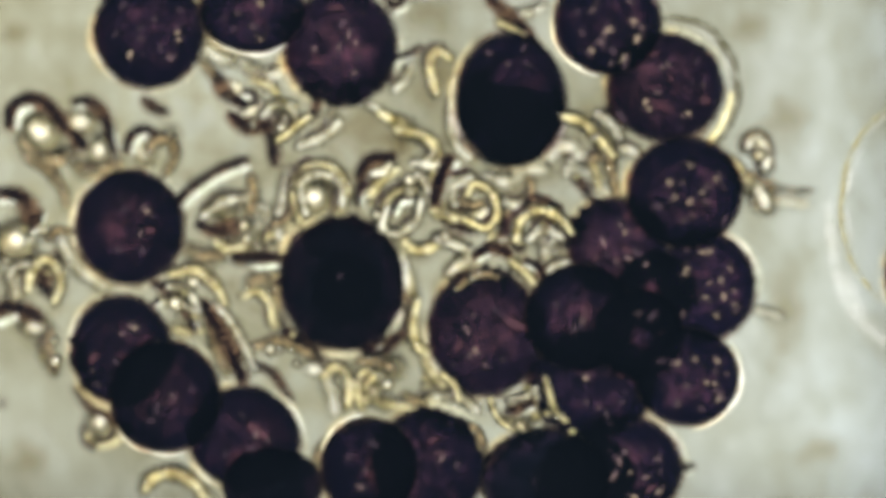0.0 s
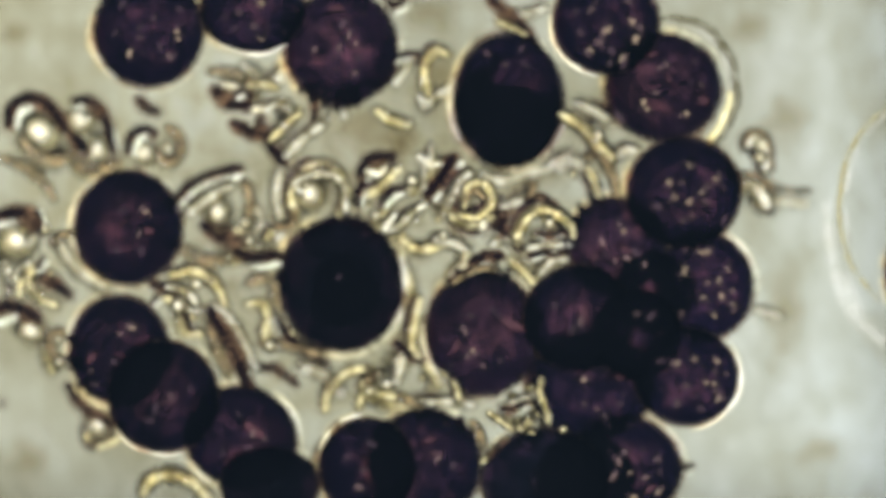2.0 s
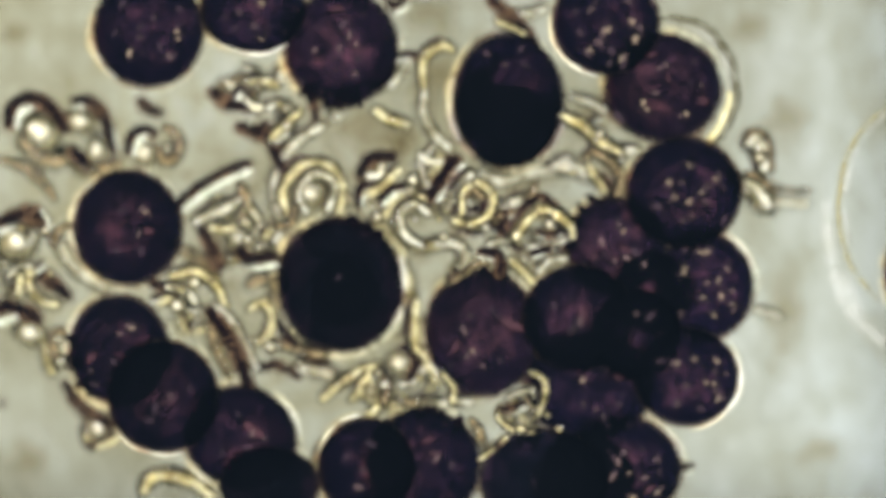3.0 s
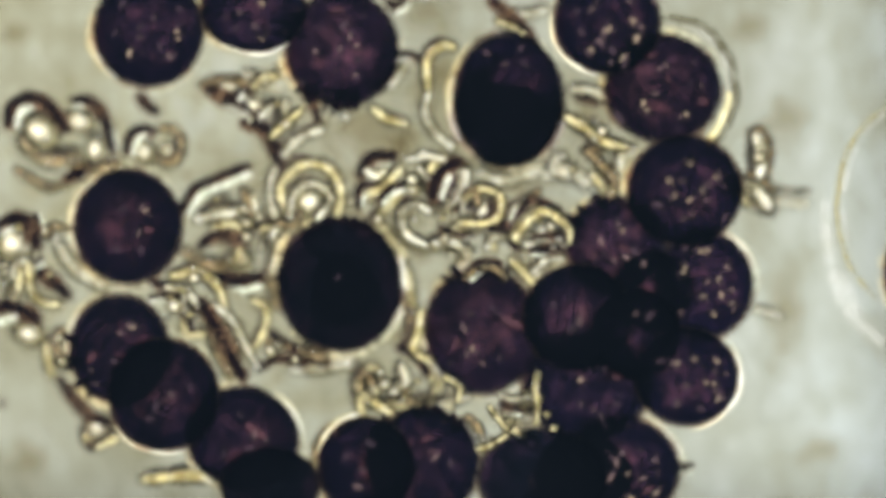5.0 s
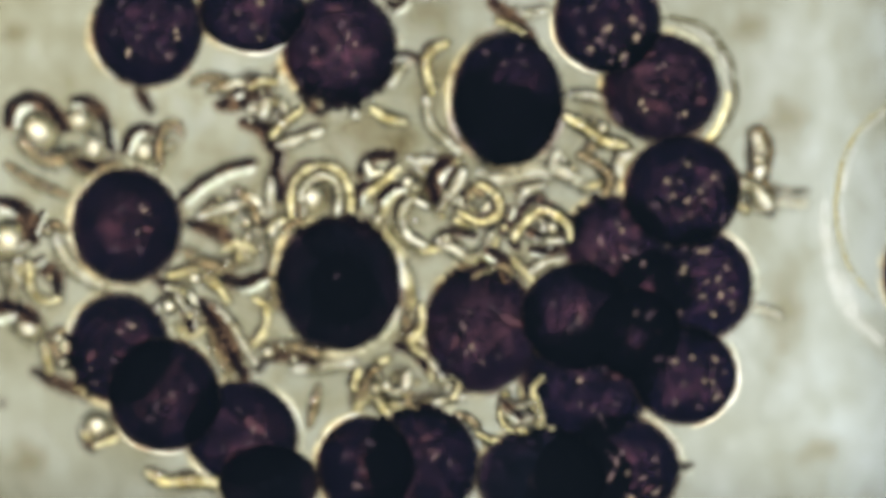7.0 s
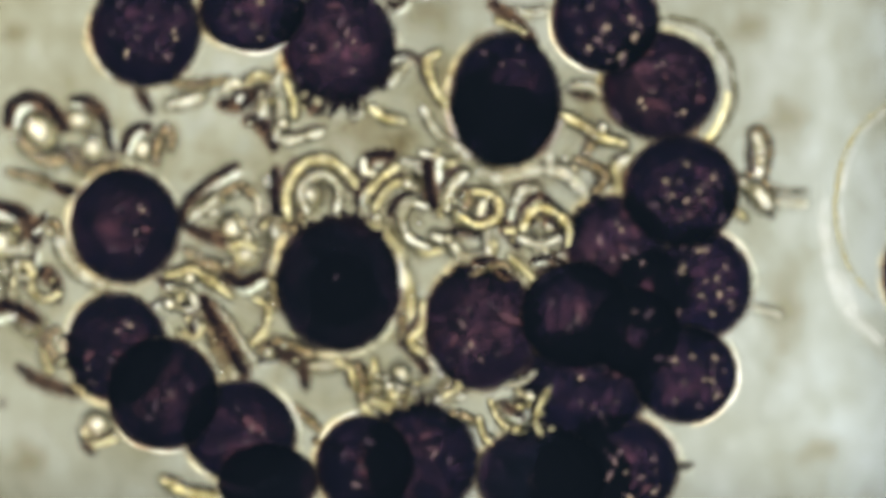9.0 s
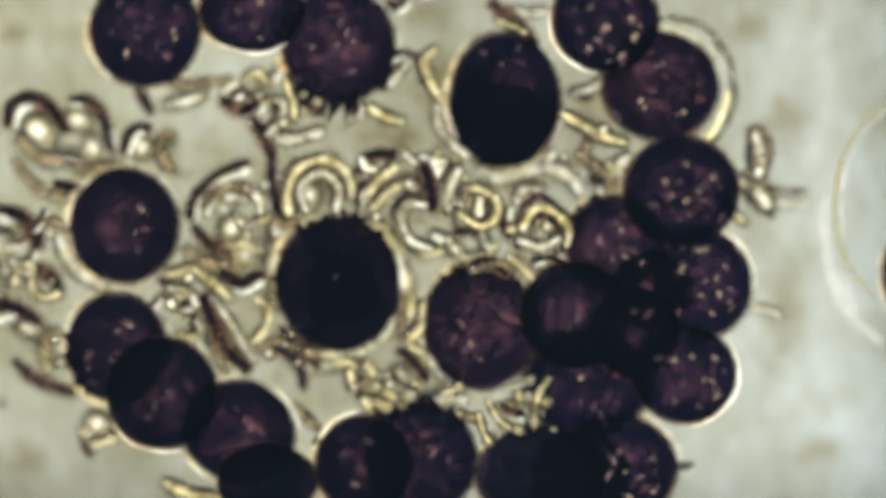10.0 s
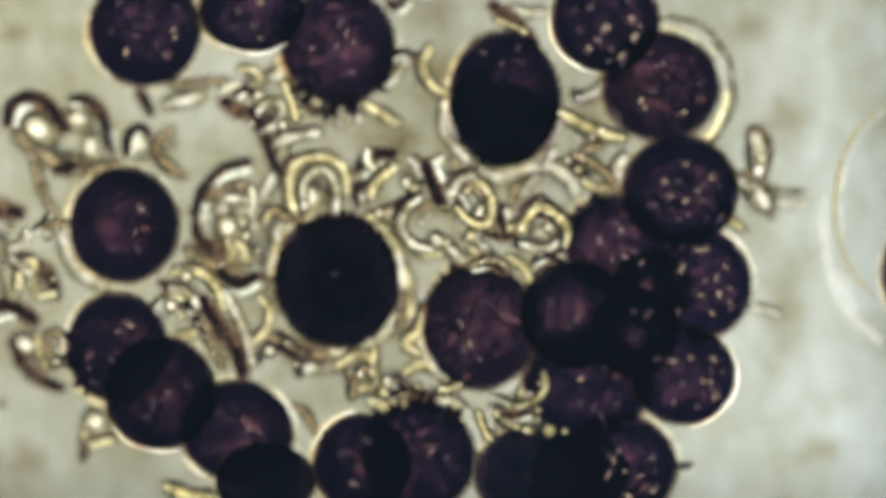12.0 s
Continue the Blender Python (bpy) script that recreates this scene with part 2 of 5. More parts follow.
# pale colours that stand for light gathered by threads and droplets
CREAM = rim_material("cream_light_streak", (0.97, 0.93, 0.64), 0.30, low=(0.76, 0.70, 0.46))
PEARL = rim_material("pearly_light_core", (0.96, 0.96, 0.86), 0.27, low=(0.74, 0.74, 0.64))
LIT_FLANK = rim_material("greenish_white_lit_flank", (0.94, 0.97, 0.88), 0.3, low=(0.75, 0.80, 0.68))
TAWNY = rim_material("tawny_marrow", (0.46, 0.36, 0.21), 0.8)
# white for painted gleams: droplet middles, thread cores and halos at cell edges
GLEAM_WHITE = rim_material("white_gleam", (0.99, 0.99, 0.94), 0.15, sides=((1.0, 0.95, 0.74), (0.97, 1.0, 1.0)))
UMBER = flesh_material("dark_purple_brown_marrow", (0.12, 0.07, 0.115), (0.27, 0.12, 0.20), 22.0, 0.1, (0.022, 0.009, 0.018), rim=0.0, gap=-0.14, fringe=False)


# ---- mesh helpers ----
def part(name, bm, material, parent=None, label="", smooth=True):
    """Links a bmesh as one mesh object, under a thing where one is given."""
    me = bpy.data.meshes.new(name)
    bm.to_mesh(me)
    bm.free()
    me.materials.append(material)
    if smooth:
        me.polygons.foreach_set("use_smooth", [True] * len(me.polygons))
    ob = new(name, me)
    if parent is not None:
        ob.parent = parent
    return tagged(ob, label)


def ball(bm, place, radii, turn=0.0, cuts=1):
    m = Matrix.Translation(place) @ Matrix.Rotation(turn, 4, "Z") @ Matrix.Diagonal((*radii, 1))
    return bmesh.ops.create_icosphere(bm, subdivisions=cuts, radius=1.0, matrix=m)["verts"]


def ring_tube(bm, points, radii, sides=12, closed=False, caps=(True, True)):
    """A tube of round rings along points; open at its ends where caps are off."""
    rings, n = [], len(points)
    for i, p in enumerate(points):
        a = points[i - 1] if i or closed else p
        b = points[(i + 1) % n] if i < n - 1 or closed else p
        way = (b - a).normalized()
        side = way.cross(Vector((0, 0, 1)))
        side = side.normalized() if side.length > 1e-4 else Vector((1, 0, 0))
        up = side.cross(way)
        rings.append([bm.verts.new(p + radii[i] * (math.cos(u) * side + math.sin(u) * up))
                      for u in (2 * math.pi * k / sides for k in range(sides))])
    for i in range(n if closed else n - 1):
        r, s = rings[i], rings[(i + 1) % n]
        for k in range(sides):
            bm.faces.new((r[k], r[(k + 1) % sides], s[(k + 1) % sides], s[k]))
    if not closed:
        if caps[0]:
            bm.faces.new(rings[0][::-1])
        if caps[1]:
            bm.faces.new(rings[-1])
    bmesh.ops.recalc_face_normals(bm, faces=bm.faces)


MOVES = []  # (thing, rows), keyed in motions()


# ---- setting ----
def setting():
    bm = bmesh.new()
    bmesh.ops.create_cube(bm, size=1.0, matrix=Matrix.Translation((0, 0, -0.03)) @ Matrix.Diagonal((4.2, 2.8, 0.06, 1)))
    bmesh.ops.bevel(bm, geom=bm.edges[:], offset=0.012, segments=2, affect="EDGES")
    slide = part("ground", bm, SLIDE, smooth=False)
    slide.visible_shadow = False
    tagged(slide, "clear glass microscope slide under a water film", "slide", kind="structure")
    bm = bmesh.new()
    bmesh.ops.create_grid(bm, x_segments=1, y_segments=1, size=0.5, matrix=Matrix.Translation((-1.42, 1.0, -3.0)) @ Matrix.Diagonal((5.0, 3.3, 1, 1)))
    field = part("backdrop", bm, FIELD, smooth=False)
    tagged(field, "cream mottled lit field of the microscope lamp", "light field", kind="structure")
    # pane added over everything so that its haze lifts the blacks
    bm = bmesh.new()
    bmesh.ops.create_cube(bm, size=1.0, matrix=Matrix.Translation((0, 0, 0.31)) @ Matrix.Diagonal((2.4, 1.7, 0.012, 1)))
    cover = part("cover_glass", bm, HAZE_PANE, smooth=False)
    cover.visible_shadow = False
    tagged(cover, "thin clear cover pane added for its faint bluish haze", "cover glass", kind="structure")


def film():
    """A thin uneven film of granular fluid between the cells."""
    bm = bmesh.new()
    bmesh.ops.create_circle(bm, cap_ends=True, segments=64, radius=1.0, matrix=Matrix.Diagonal((0.66, 0.40, 1, 1)))
    ob = part("fluid_film", bm, FLUID, smooth=False)
    ob.location = at(610, 400, 0.012)
    tagged(ob, "thin uneven yellowish film of granular fluid", "film", kind="structure")


def smears():
    """Faint stains on the slide. Each: x, y, half width, half height."""
    for x, y, rx, ry in ((1326, 52, 62, 58), (1392, 215, 80, 90), (1392, 560, 70, 150), (24, 62, 50, 40), (50, 820, 60, 80), (640, 225, 150, 70), (760, 20, 90, 60), (930, 320, 110, 50), (1450, 800, 80, 60), (1046, 232, 70, 90), (770, 140, 80, 110), (690, 250, 110, 50)):
        bm = bmesh.new()
        bmesh.ops.create_circle(bm, cap_ends=True, segments=40, radius=1.0, matrix=Matrix.Diagonal((rx * 1.3 / 1000.0, ry * 1.3 / 1000.0, 1, 1)))
        stain = part("smear", bm, SMEAR, smooth=False)
        stain.location = at(x, y, 0.005)
        tagged(stain, "faint soft brownish smear on the glass slide", "smear", "smears on the slide")


# ---- pigment cells ----
# the seconds at which each cell's drift (dx, dy) is given, after the start
CELL_TIMES = (0.0, 3.0, 5.0, 7.0, 9.0, 12.0)


def granule_meshes():
    """Four lumpy grains of unit size for each family."""
    made = {}
    for kind in GRAINS:
        made[kind] = []
        for k in range(4):
            bm = bmesh.new()
            for v in ball(bm, (0, 0, 0), (1, 1, 1), 0.0, 2):
                v.co *= 1 + 0.7 * noise.noise(v.co * 1.6 + Vector((k * 5.0, 2.0, 1.0)))
            me = bpy.data.meshes.new("granule")
            bm.to_mesh(me)
            bm.free()
            me.materials.append(GRAINS[kind])
            me.polygons.foreach_set("use_smooth", [True] * len(me.polygons))
            made[kind].append(me)
    return made


GRANULES = granule_meshes()
# millimetres: half width of a grain of each family
GRAIN_SIZE = {"B": 3.1, "m": 3.6, "f": 6.5, "r": 10.0}


def pigment_cell(x, y, rx, ry, turn, z, tone, drift, seed, lump=0.02, halos=(), core=None, grains=()):
    """grains: (family, dx, dy) from the cell's middle; core: dx, dy and half sizes of a denser clot inside."""
    rnd = random.Random(seed)
    place = at(x, y, z)
    k = (HEIGHT - z) / HEIGHT / 1000.0
    thing = new("pigment_cell")
    a, b, c = rx * k, ry * k, 0.072
    rot = Matrix.Rotation(radians(turn), 4, "Z")
    shift = Vector((seed * 3.1, seed * 1.7, seed * 0.9))
    bm = bmesh.new()
    bmesh.ops.create_icosphere(bm, subdivisions=6, radius=1.0)
    for v in bm.verts:
        q = v.co.copy()
        v.co = q * (1.012 + lump * noise.noise(q * 2.2 + shift) * 1.6 + 0.030 * noise.noise(q * 5.0 + shift) + 0.022 * noise.noise(q * 13.0 + shift) + (0.030 if lump > 0.025 else 0.022) * noise.noise(q * 29.0 + shift))
        v.co = rot @ Vector((v.co.x * a, v.co.y * b, v.co.z * c))
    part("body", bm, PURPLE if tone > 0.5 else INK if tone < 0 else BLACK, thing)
    # the wall runs down from the widest girth and ends in a rounded hem a little over the slide; the pale hem stands
    # for the halo of light
    bm = bmesh.new()
    girth, hem = [], []
    foot = 0.06
    for i in range(64):
        u = 2 * math.pi * i / 64
        q = Vector((math.cos(u), math.sin(u), 0))
        f = 1.0 + lump * noise.noise(q * 2.2 + shift) * 1.6
        e = rot @ Vector((q.x * rx * f, q.y * ry * f, 0))
        girth.append(rot @ Vector((q.x * a * f * 0.99, q.y * b * f * 0.99, 0)))
        g = e.length
        out = e * ((g + 4.0) / g)
        hem.append(at(x + out.x, y - out.y, foot) - place)
    wide = [max(0.0004, 0.0024 + 0.0130 * noise.noise(p * 9 + shift)) for p in hem]
    ring_tube(bm, hem, wide, 6, closed=True)
    if z > foot + 0.03:
        up = [bm.verts.new(p) for p in girth]
        low = [bm.verts.new(p) for p in hem]
        for i in range(64):
            bm.faces.new((up[i], up[i - 1], low[i - 1], low[i]))
    part("cell_wall", bm, RIM, thing, "thin pale yellow cell wall with its halo of light")
    # bright halo of light at the cell's edge, built as pale arcs; each: first and last degrees, half width
    for first, last, width in halos:
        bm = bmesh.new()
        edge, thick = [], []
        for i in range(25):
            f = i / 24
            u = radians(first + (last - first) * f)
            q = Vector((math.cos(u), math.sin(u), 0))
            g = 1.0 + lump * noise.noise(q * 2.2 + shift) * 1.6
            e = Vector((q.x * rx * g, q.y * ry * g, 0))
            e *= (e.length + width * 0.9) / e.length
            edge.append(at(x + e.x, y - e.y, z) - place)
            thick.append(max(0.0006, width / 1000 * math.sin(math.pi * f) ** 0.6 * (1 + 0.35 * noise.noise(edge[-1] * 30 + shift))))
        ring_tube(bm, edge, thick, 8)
        part("cell_wall_fold", bm, GLEAM_WHITE, thing, "bright cream halo of light at the cell's edge")
    if core:
        bm = bmesh.new()
        bmesh.ops.create_icosphere(bm, subdivisions=5, radius=1.0)
        for v in bm.verts:
            q = v.co.copy()
            q *= 1 + 0.07 * noise.noise(q * 2.0 + shift) + 0.04 * noise.noise(q * 7.0 + shift)
            v.co = Vector((q.x * core[2] * k + core[0] * k, q.y * core[3] * k - core[1] * k, q.z * 0.04))
        part("core", bm, CORE, thing, "dense blue-black core")
    if len(grains) > 5 and not core:
        bm = bmesh.new()
        for i in range(16):
            u, f = rnd.uniform(0, 2 * math.pi), 0.86 * math.sqrt(rnd.random())
            q = Vector((f * math.cos(u), f * math.sin(u), math.sqrt(1 - f * f)))
            w = rnd.uniform(1.6, 3.4) * k
            ball(bm, rot @ Vector((q.x * a, q.y * b, q.z * c - 0.001)), (w * rnd.uniform(1.0, 2.0), w, 0.003), rnd.uniform(0, 3.1))
        tagged(part("speckling", bm, GRAINS["f"], thing, "fine dull mauve speckling inside the cell"), kind="stuff")
    # pale grains and dull clots under the skin
    for family, dx, dy in grains:
        wide = GRAIN_SIZE[family] * rnd.uniform(0.75, 1.25)
        spots = [(dx, dy, wide, family)]
        if family == "B":
            for _ in range(2):
                spots.append((dx + rnd.uniform(-9, 9), dy + rnd.uniform(-9, 9), wide * rnd.uniform(0.5, 0.9), "m"))
            spots.append((dx + rnd.uniform(-5, 5), dy + rnd.uniform(-5, 5), wide * 0.55, "B"))
            spots.append((dx + rnd.uniform(-6, 6), dy + rnd.uniform(-6, 6), wide * 1.7, "f"))
        elif family == "m":
            spots.append((dx + rnd.uniform(-8, 8), dy + rnd.uniform(-8, 8), wide * 1.3, "f"))
        for gx, gy, w, kind in spots:
            q = Vector((gx / rx, -gy / ry, 0))
            if q.length > 0.93:
                q *= 0.93 / q.length
            q.z = math.sqrt(1 - q.length_squared)
            grain = new("granule", GRANULES[kind][rnd.randrange(4)])
            grain.parent = thing
            rise = 0.001 if kind in "Bm" else -0.002
            grain.matrix_basis = Matrix.Translation((q.x * a, q.y * b, q.z * c + rise)) @ Matrix.Rotation(rnd.uniform(0, 3.1), 4, "Z") @ Matrix.Diagonal(
                (w * k * rnd.uniform(1.0, 2.3), w * k * rnd.uniform(0.7, 1.0), 0.004, 1))
    thing.location = place
    tagged(thing, "round purple pigment cell with pale granules" if tone > 0.5 else "round ink-black pigment cell with thin pale wall" if tone < 0 else "round black-purple pigment cell with pale granules and thin wall",
           "pigment cell", "ring of pigment cells")
    rows = [(0.0, pose(*place))]
    for t, i in zip(CELL_TIMES[1:], range(0, 10, 2)):
        p = at(x + drift[i], y + drift[i + 1], z)
        rows.append((t, pose(*p)))
    MOVES.append((thing, rows))


def grain_field(text):
    """Grains written as a family and two numbers, parted by commas."""
    out = []
    for word in text.split(","):
        family, dx, dy = word.split()
        out.append((family, float(dx), float(dy)))
    return out


def pigment_cells():
    low, mid = 0.075, 0.135
    pigment_cell(264, 56, 99, 103, 0, low, 0, (-1, -2, -1, -2, -3, -3, -6, -2, -7, -4), 1, halos=((165, 235, 2.5),),
                 grains=grain_field("B -30 41,m -12 15,m 12 -19,B 53 4,B 56 16,f 53 -35,f -42 -42,m 39 48,f 22 29,f -10 -5,f -50 5"))
    pigment_cell(446, 18, 93, 76, 0, mid, 0, (2, -1, 3, -1, 0, -1, 0, -2, 0, -2), 2, halos=((-140, -50, 3.0),), grains=grain_field("m -22 8,m 3 31,B 17 54,B 17 -9,f -28 33,f 30 33,f -45 15,m 10 -14"))
    pigment_cell(603, 84, 102, 103, 0, low, 1, (1, 2, 2, 4, -1, 2, -3, -3, -4, -1), 3, 0.03,
                 grains=grain_field("m -45 5,m -2 1,m 15 -20,B 27 -5,m 25 47,r -10 -66,f -68 58,f 30 20,r -40 15,f 5 -40"))
    pigment_cell(903, 176, 99, 122, 4, low, 0, (-4, 1, -4, 0, -6, -1, -9, 0, -10, -1), 4, halos=((-60, -10, 2.5), (160, 215, 3.0)), core=(-2, 28, 100, 92), grains=grain_field("m -5 -60,f 30 -58,f -30 -75,f 20 -85"))
    pigment_cell(1075, 40, 95, 92, 0, mid, 0, (-3, 0, -1, -1, -1, -3, -4, -4, -4, -4), 5, halos=((170, 262, 3.4),),
                 grains=grain_field("m -27 -20,f -51 -20,B 1 16,B 45 0,B 51 31,B -29 51,m -15 37,B 27 64,m 5 73,m 37 -36,f -45 20,m 59 12,m 82 -36,f 7 45,m -6 22,m 42 8"))
    pigment_cell(1178, 156, 103, 98, 0, low, 1, (-4, 1, -4, 2, -7, 1, -9, -2, -8, -2), 6, 0.03,
                 grains=grain_field("m 2 -40,m -8 -34,B -37 26,B -32 38,B 38 45,f 36 -8,m 64 -4,f 48 -42,f -77 51,m -16 10,r 60 18,r 10 -10,m 28 50,r -20 -55"))
    pigment_cell(1211, 340, 103, 98, 0, mid, 0, (-1, 0, 0, -3, -4, -2, -6, -2, -8, -2), 7,
                 grains=grain_field("B 7 -45,B -30 -17,m -6 -15,B -18 9,B 7 18,B 29 1,B 53 -23,m 43 -11,m 35 18,m 11 42,m -2 50,f 67 -7,f 71 46,f -42 26,r 20 25"))
    pigment_cell(1092, 434, 90, 86, 0, low, 1, (-3, -1, -4, -2, -5, -2, -6, -3, -7, -3), 8, 0.03,
                 grains=grain_field("m 4 -35,B 12 -24,m -26 -5,r -2 26,m -4 28,m 18 24,m 49 34,r -34 18,f 30 12,r 10 5,f -20 15"))
    pigment_cell(1250, 507, 89, 98, 0, low, 0, (-4, 0, -4, -2, -5, -2, -7, -3, -8, -4), 9, halos=((15, 75, 3.5),),
                 grains=grain_field("B -9 -60,B 4 -61,f -33 -60,B -39 -24,B -36 -32,B 37 -32,B 23 -12,m 3 -6,B -5 19,B 27 17,B 48 31,B 15 51,m 46 8,m -43 47,m 50 42"))
    pigment_cell(1216, 668, 92, 87, 0, mid, 0, (-1, 0, -1, 0, -4, -3, -4, -5, -7, -3), 10, halos=((-85, 35, 4.5),),
                 grains=grain_field("B -19 -27,B 10 -33,B 51 -30,m 69 -7,B 31 7,B 45 10,m -4 13,m -19 45,B 54 36,f 13 28,f 20 50,m 46 -12,m 48 22,f -40 -30"))
    pigment_cell(1026, 562, 97, 94, 0, mid, 0, (-4, 1, -5, 0, -6, -2, -8, -4, -9, -5), 11, grains=grain_field("m 3 5,m -9 17,f -12 -30,r 8 -4,f -40 -20"))
    pigment_cell(860, 588, 104, 114, 8, low, 1, (-5, 1, -5, -3, -6, -6, -8, -10, -10, -11), 12, 0.035, halos=((172, 232, 3.0),),
                 grains=grain_field("m -37 -9,m -32 -2,B -19 31,m -22 -30,r 48 -9,r 42 -18,f 19 -36,m -2 57,f -57 57,f 30 46,m -28 40,r -45 20"))
    pigment_cell(1046, 680, 114, 95, 0, low, 0, (-5, 4, -9, 4, -10, 4, -9, 0, -9, 2), 13, grains=grain_field("B -12 -11,m -10 29,m 25 50,r 48 -17,f 71 -17,m 12 40,f 30 -30,f 50 30"))
    pigment_cell(1130, 592, 78, 80, 0, mid, 0, (-4, 1, -5, 0, -5, -1, -7, -3, -8, -3), 14, grains=grain_field("m -2 -37,f 20 -30"))
    pigment_cell(1160, 515, 74, 72, 0, low, 0, (-4, 1, -5, 0, -5, -1, -7, -3, -8, -3), 26)
    pigment_cell(1104, 827, 105, 95, 0, low, 0, (-2, 1, -5, 2, -5, 1, -8, 0, -10, -2), 15, halos=((10, 70, 2.8),),
                 grains=grain_field("m -10 -13,B 10 7,m -19 13,m 36 16,m 57 -16,B 59 42,B 16 51,f 62 7,m 0 -30,f 30 -35,r 40 38,f -40 30"))
    pigment_cell(1038, 850, 88, 84, 0, low, 0, (-2, 1, -5, 0, -7, -2, -8, -4, -11, -6), 27)
    pigment_cell(964, 848, 112, 90, 0, mid, -1, (-2, 1, -5, 0, -7, -2, -8, -4, -11, -6), 16)
    pigment_cell(758, 822, 101, 100, 0, low, 0, (-9, 0, -11, -3, -12, -4, -13, -8, -18, -13), 17, 0.035, grains=grain_field("r 19 -20,m 24 -12,r 4 -42,f 49 0,f 34 -70"))
    pigment_cell(652, 826, 86, 88, 0, mid, 0, (-4, 0, -5, -1, -6, -2, -8, -4, -12, -6), 18, grains=grain_field("m -4 4,m -12 34,f -30 -20,f 10 -40"), halos=((95, 165, 3.4),))
    pigment_cell(433, 775, 102, 91, -20, low, 0, (-7, -2, -3, 0, -5, -9, -8, -11, -13, -11), 19, halos=((205, 240, 2.6), (2, 58, 2.8)), grains=grain_field("m 23 -8,m 43 2,f 10 15,f 0 -35,r 20 -15,f -30 20"))
    pigment_cell(482, 858, 88, 66, 0, mid, -1, (-5, -1, -4, 0, -6, -4, -8, -6, -12, -7), 20)
    pigment_cell(292, 702, 98, 101, 10, mid, 0, (-3, 0, -2, -3, -1, -3, -3, -5, -8, -6), 21, halos=((212, 292, 3.2),), grains=grain_field("m 16 -2,f 45 -14,f -10 18,f -20 40,r 10 8"))
    pigment_cell(214, 618, 90, 99, 0, low, 0, (-4, 0, -3, -1, -4, -3, -8, -4, -7, -4), 22, halos=((140, 205, 2.8),), grains=grain_field("B 28 -38,m 20 -44,m 5 -28,m -46 37,m -36 62,f -5 20,r -40 10"))
    pigment_cell(230, 402, 98, 103, 0, low, 0, (-3, 1, -3, -1, -5, -2, -8, -2, -9, -3), 23, halos=((120, 215, 2.4),), grains=grain_field("B 35 -27,m 28 -34,f -5 -30,r 0 -10,r 30 5,f 25 40,f -18 40,m 22 12"))
    pigment_cell(1661, 482, 95, 110, 0, low, 0, (-1, 0, -2, 0, -3, 0, -4, 0, -5, 0), 28)
    pigment_cell(605, 503, 110, 119, 12, low, -1, (-3, 2, -4, 2, -6, 0, -7, 2, -9, -4), 24, 0.036, halos=((-35, 25, 4.0),), core=(10, 8, 100, 108), grains=grain_field("f -2 -12"))


# ---- threads: clear worm-like filaments, built of short rigid pieces that bend against one another ----
def curve_through(pts, count):
    """count + 1 places evenly spaced along a smooth curve through the points, and its length."""
    pts = [Vector(p) for p in pts]
    ends = [2 * pts[0] - pts[1], *pts, 2 * pts[-1] - pts[-2]]
    fine = []
    for i in range(1, len(ends) - 2):
        a, b, c, d = ends[i - 1:i + 3]
        for s in range(24):
            u = s / 24
            fine.append(0.5 * (2 * b + (c - a) * u + (2 * a - 5 * b + 4 * c - d) * u * u + (3 * b - a - 3 * c + d) * u ** 3))
    fine.append(pts[-1])
    run = [0.0]
    for p, q in zip(fine, fine[1:]):
        run.append(run[-1] + (q - p).length)
    out, j = [], 0
    for i in range(count + 1):
        want = run[-1] * i / count
        while j < len(run) - 2 and run[j + 1] < want:
            j += 1
        out.append(fine[j].lerp(fine[j + 1], (want - run[j]) / max(run[j + 1] - run[j], 1e-9)))
    return out, run[-1]


PALE, GOLD, RUST, DARK, HAIR, WHITE = "pale", "gold", "rust", "dark", "hair", "white"
# relief light put into colour: pale layers lean south-east, dark edges north-west
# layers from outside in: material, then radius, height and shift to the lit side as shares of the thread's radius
MAKE = {PALE: ((THREAD, 1.3, 0.0, 0.0), (PEARL, 0.48, 0.74, 0.36), (SHADE_DIRT, 0.36, 0.45, -1.15)), GOLD: ((THREAD, 1.3, 0.0, 0.0), (CREAM, 0.52, 0.74, 0.34), (SHADE_DIRT, 0.44, 0.45, -1.15)),
        RUST: ((THREAD, 1.3, 0.0, 0.0), (TAWNY, 0.45, 0.85, 0.20), (SHADE_DIRT, 0.42, 0.45, -1.10)), DARK: ((AMBER, 1.30, 0.0, -0.05), (UMBER, 0.92, 0.40, -0.25), (LIT_FLANK, 0.55, 0.50, 1.28)),
        HAIR: ((UMBER, 1.0, 0.0, 0.0),), WHITE: ((THREAD, 1.3, 0.0, 0.0), (GLEAM_WHITE, 0.52, 0.9, 0.25))}


def thread_mesh(radius, length, first_share, last_share, end, make, lean, fat):
    """One piece of thread along x, open where it meets the next piece and rounded at the thread's ends: a clear sheath
    and a core high in it, whose pale and dark layers paint the relief light.
    """
    half = length / 2000.0 * 1.06
    bm = bmesh.new()
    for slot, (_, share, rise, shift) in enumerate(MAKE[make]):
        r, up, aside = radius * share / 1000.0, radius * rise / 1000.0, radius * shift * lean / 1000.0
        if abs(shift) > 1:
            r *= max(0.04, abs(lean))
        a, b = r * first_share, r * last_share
        if slot and make not in (HAIR, DARK):
            a, b = a * fat[0], b * fat[1]
        xs = [(-half, a), (0, (a + b) / 2), (half, b)]
        dome = [(0.35, 0.93), (0.68, 0.70), (0.92, 0.34), (0.98, 0.05)]
        beads = slot > 0
        first, last = end == 0 or beads, end == 1 or beads
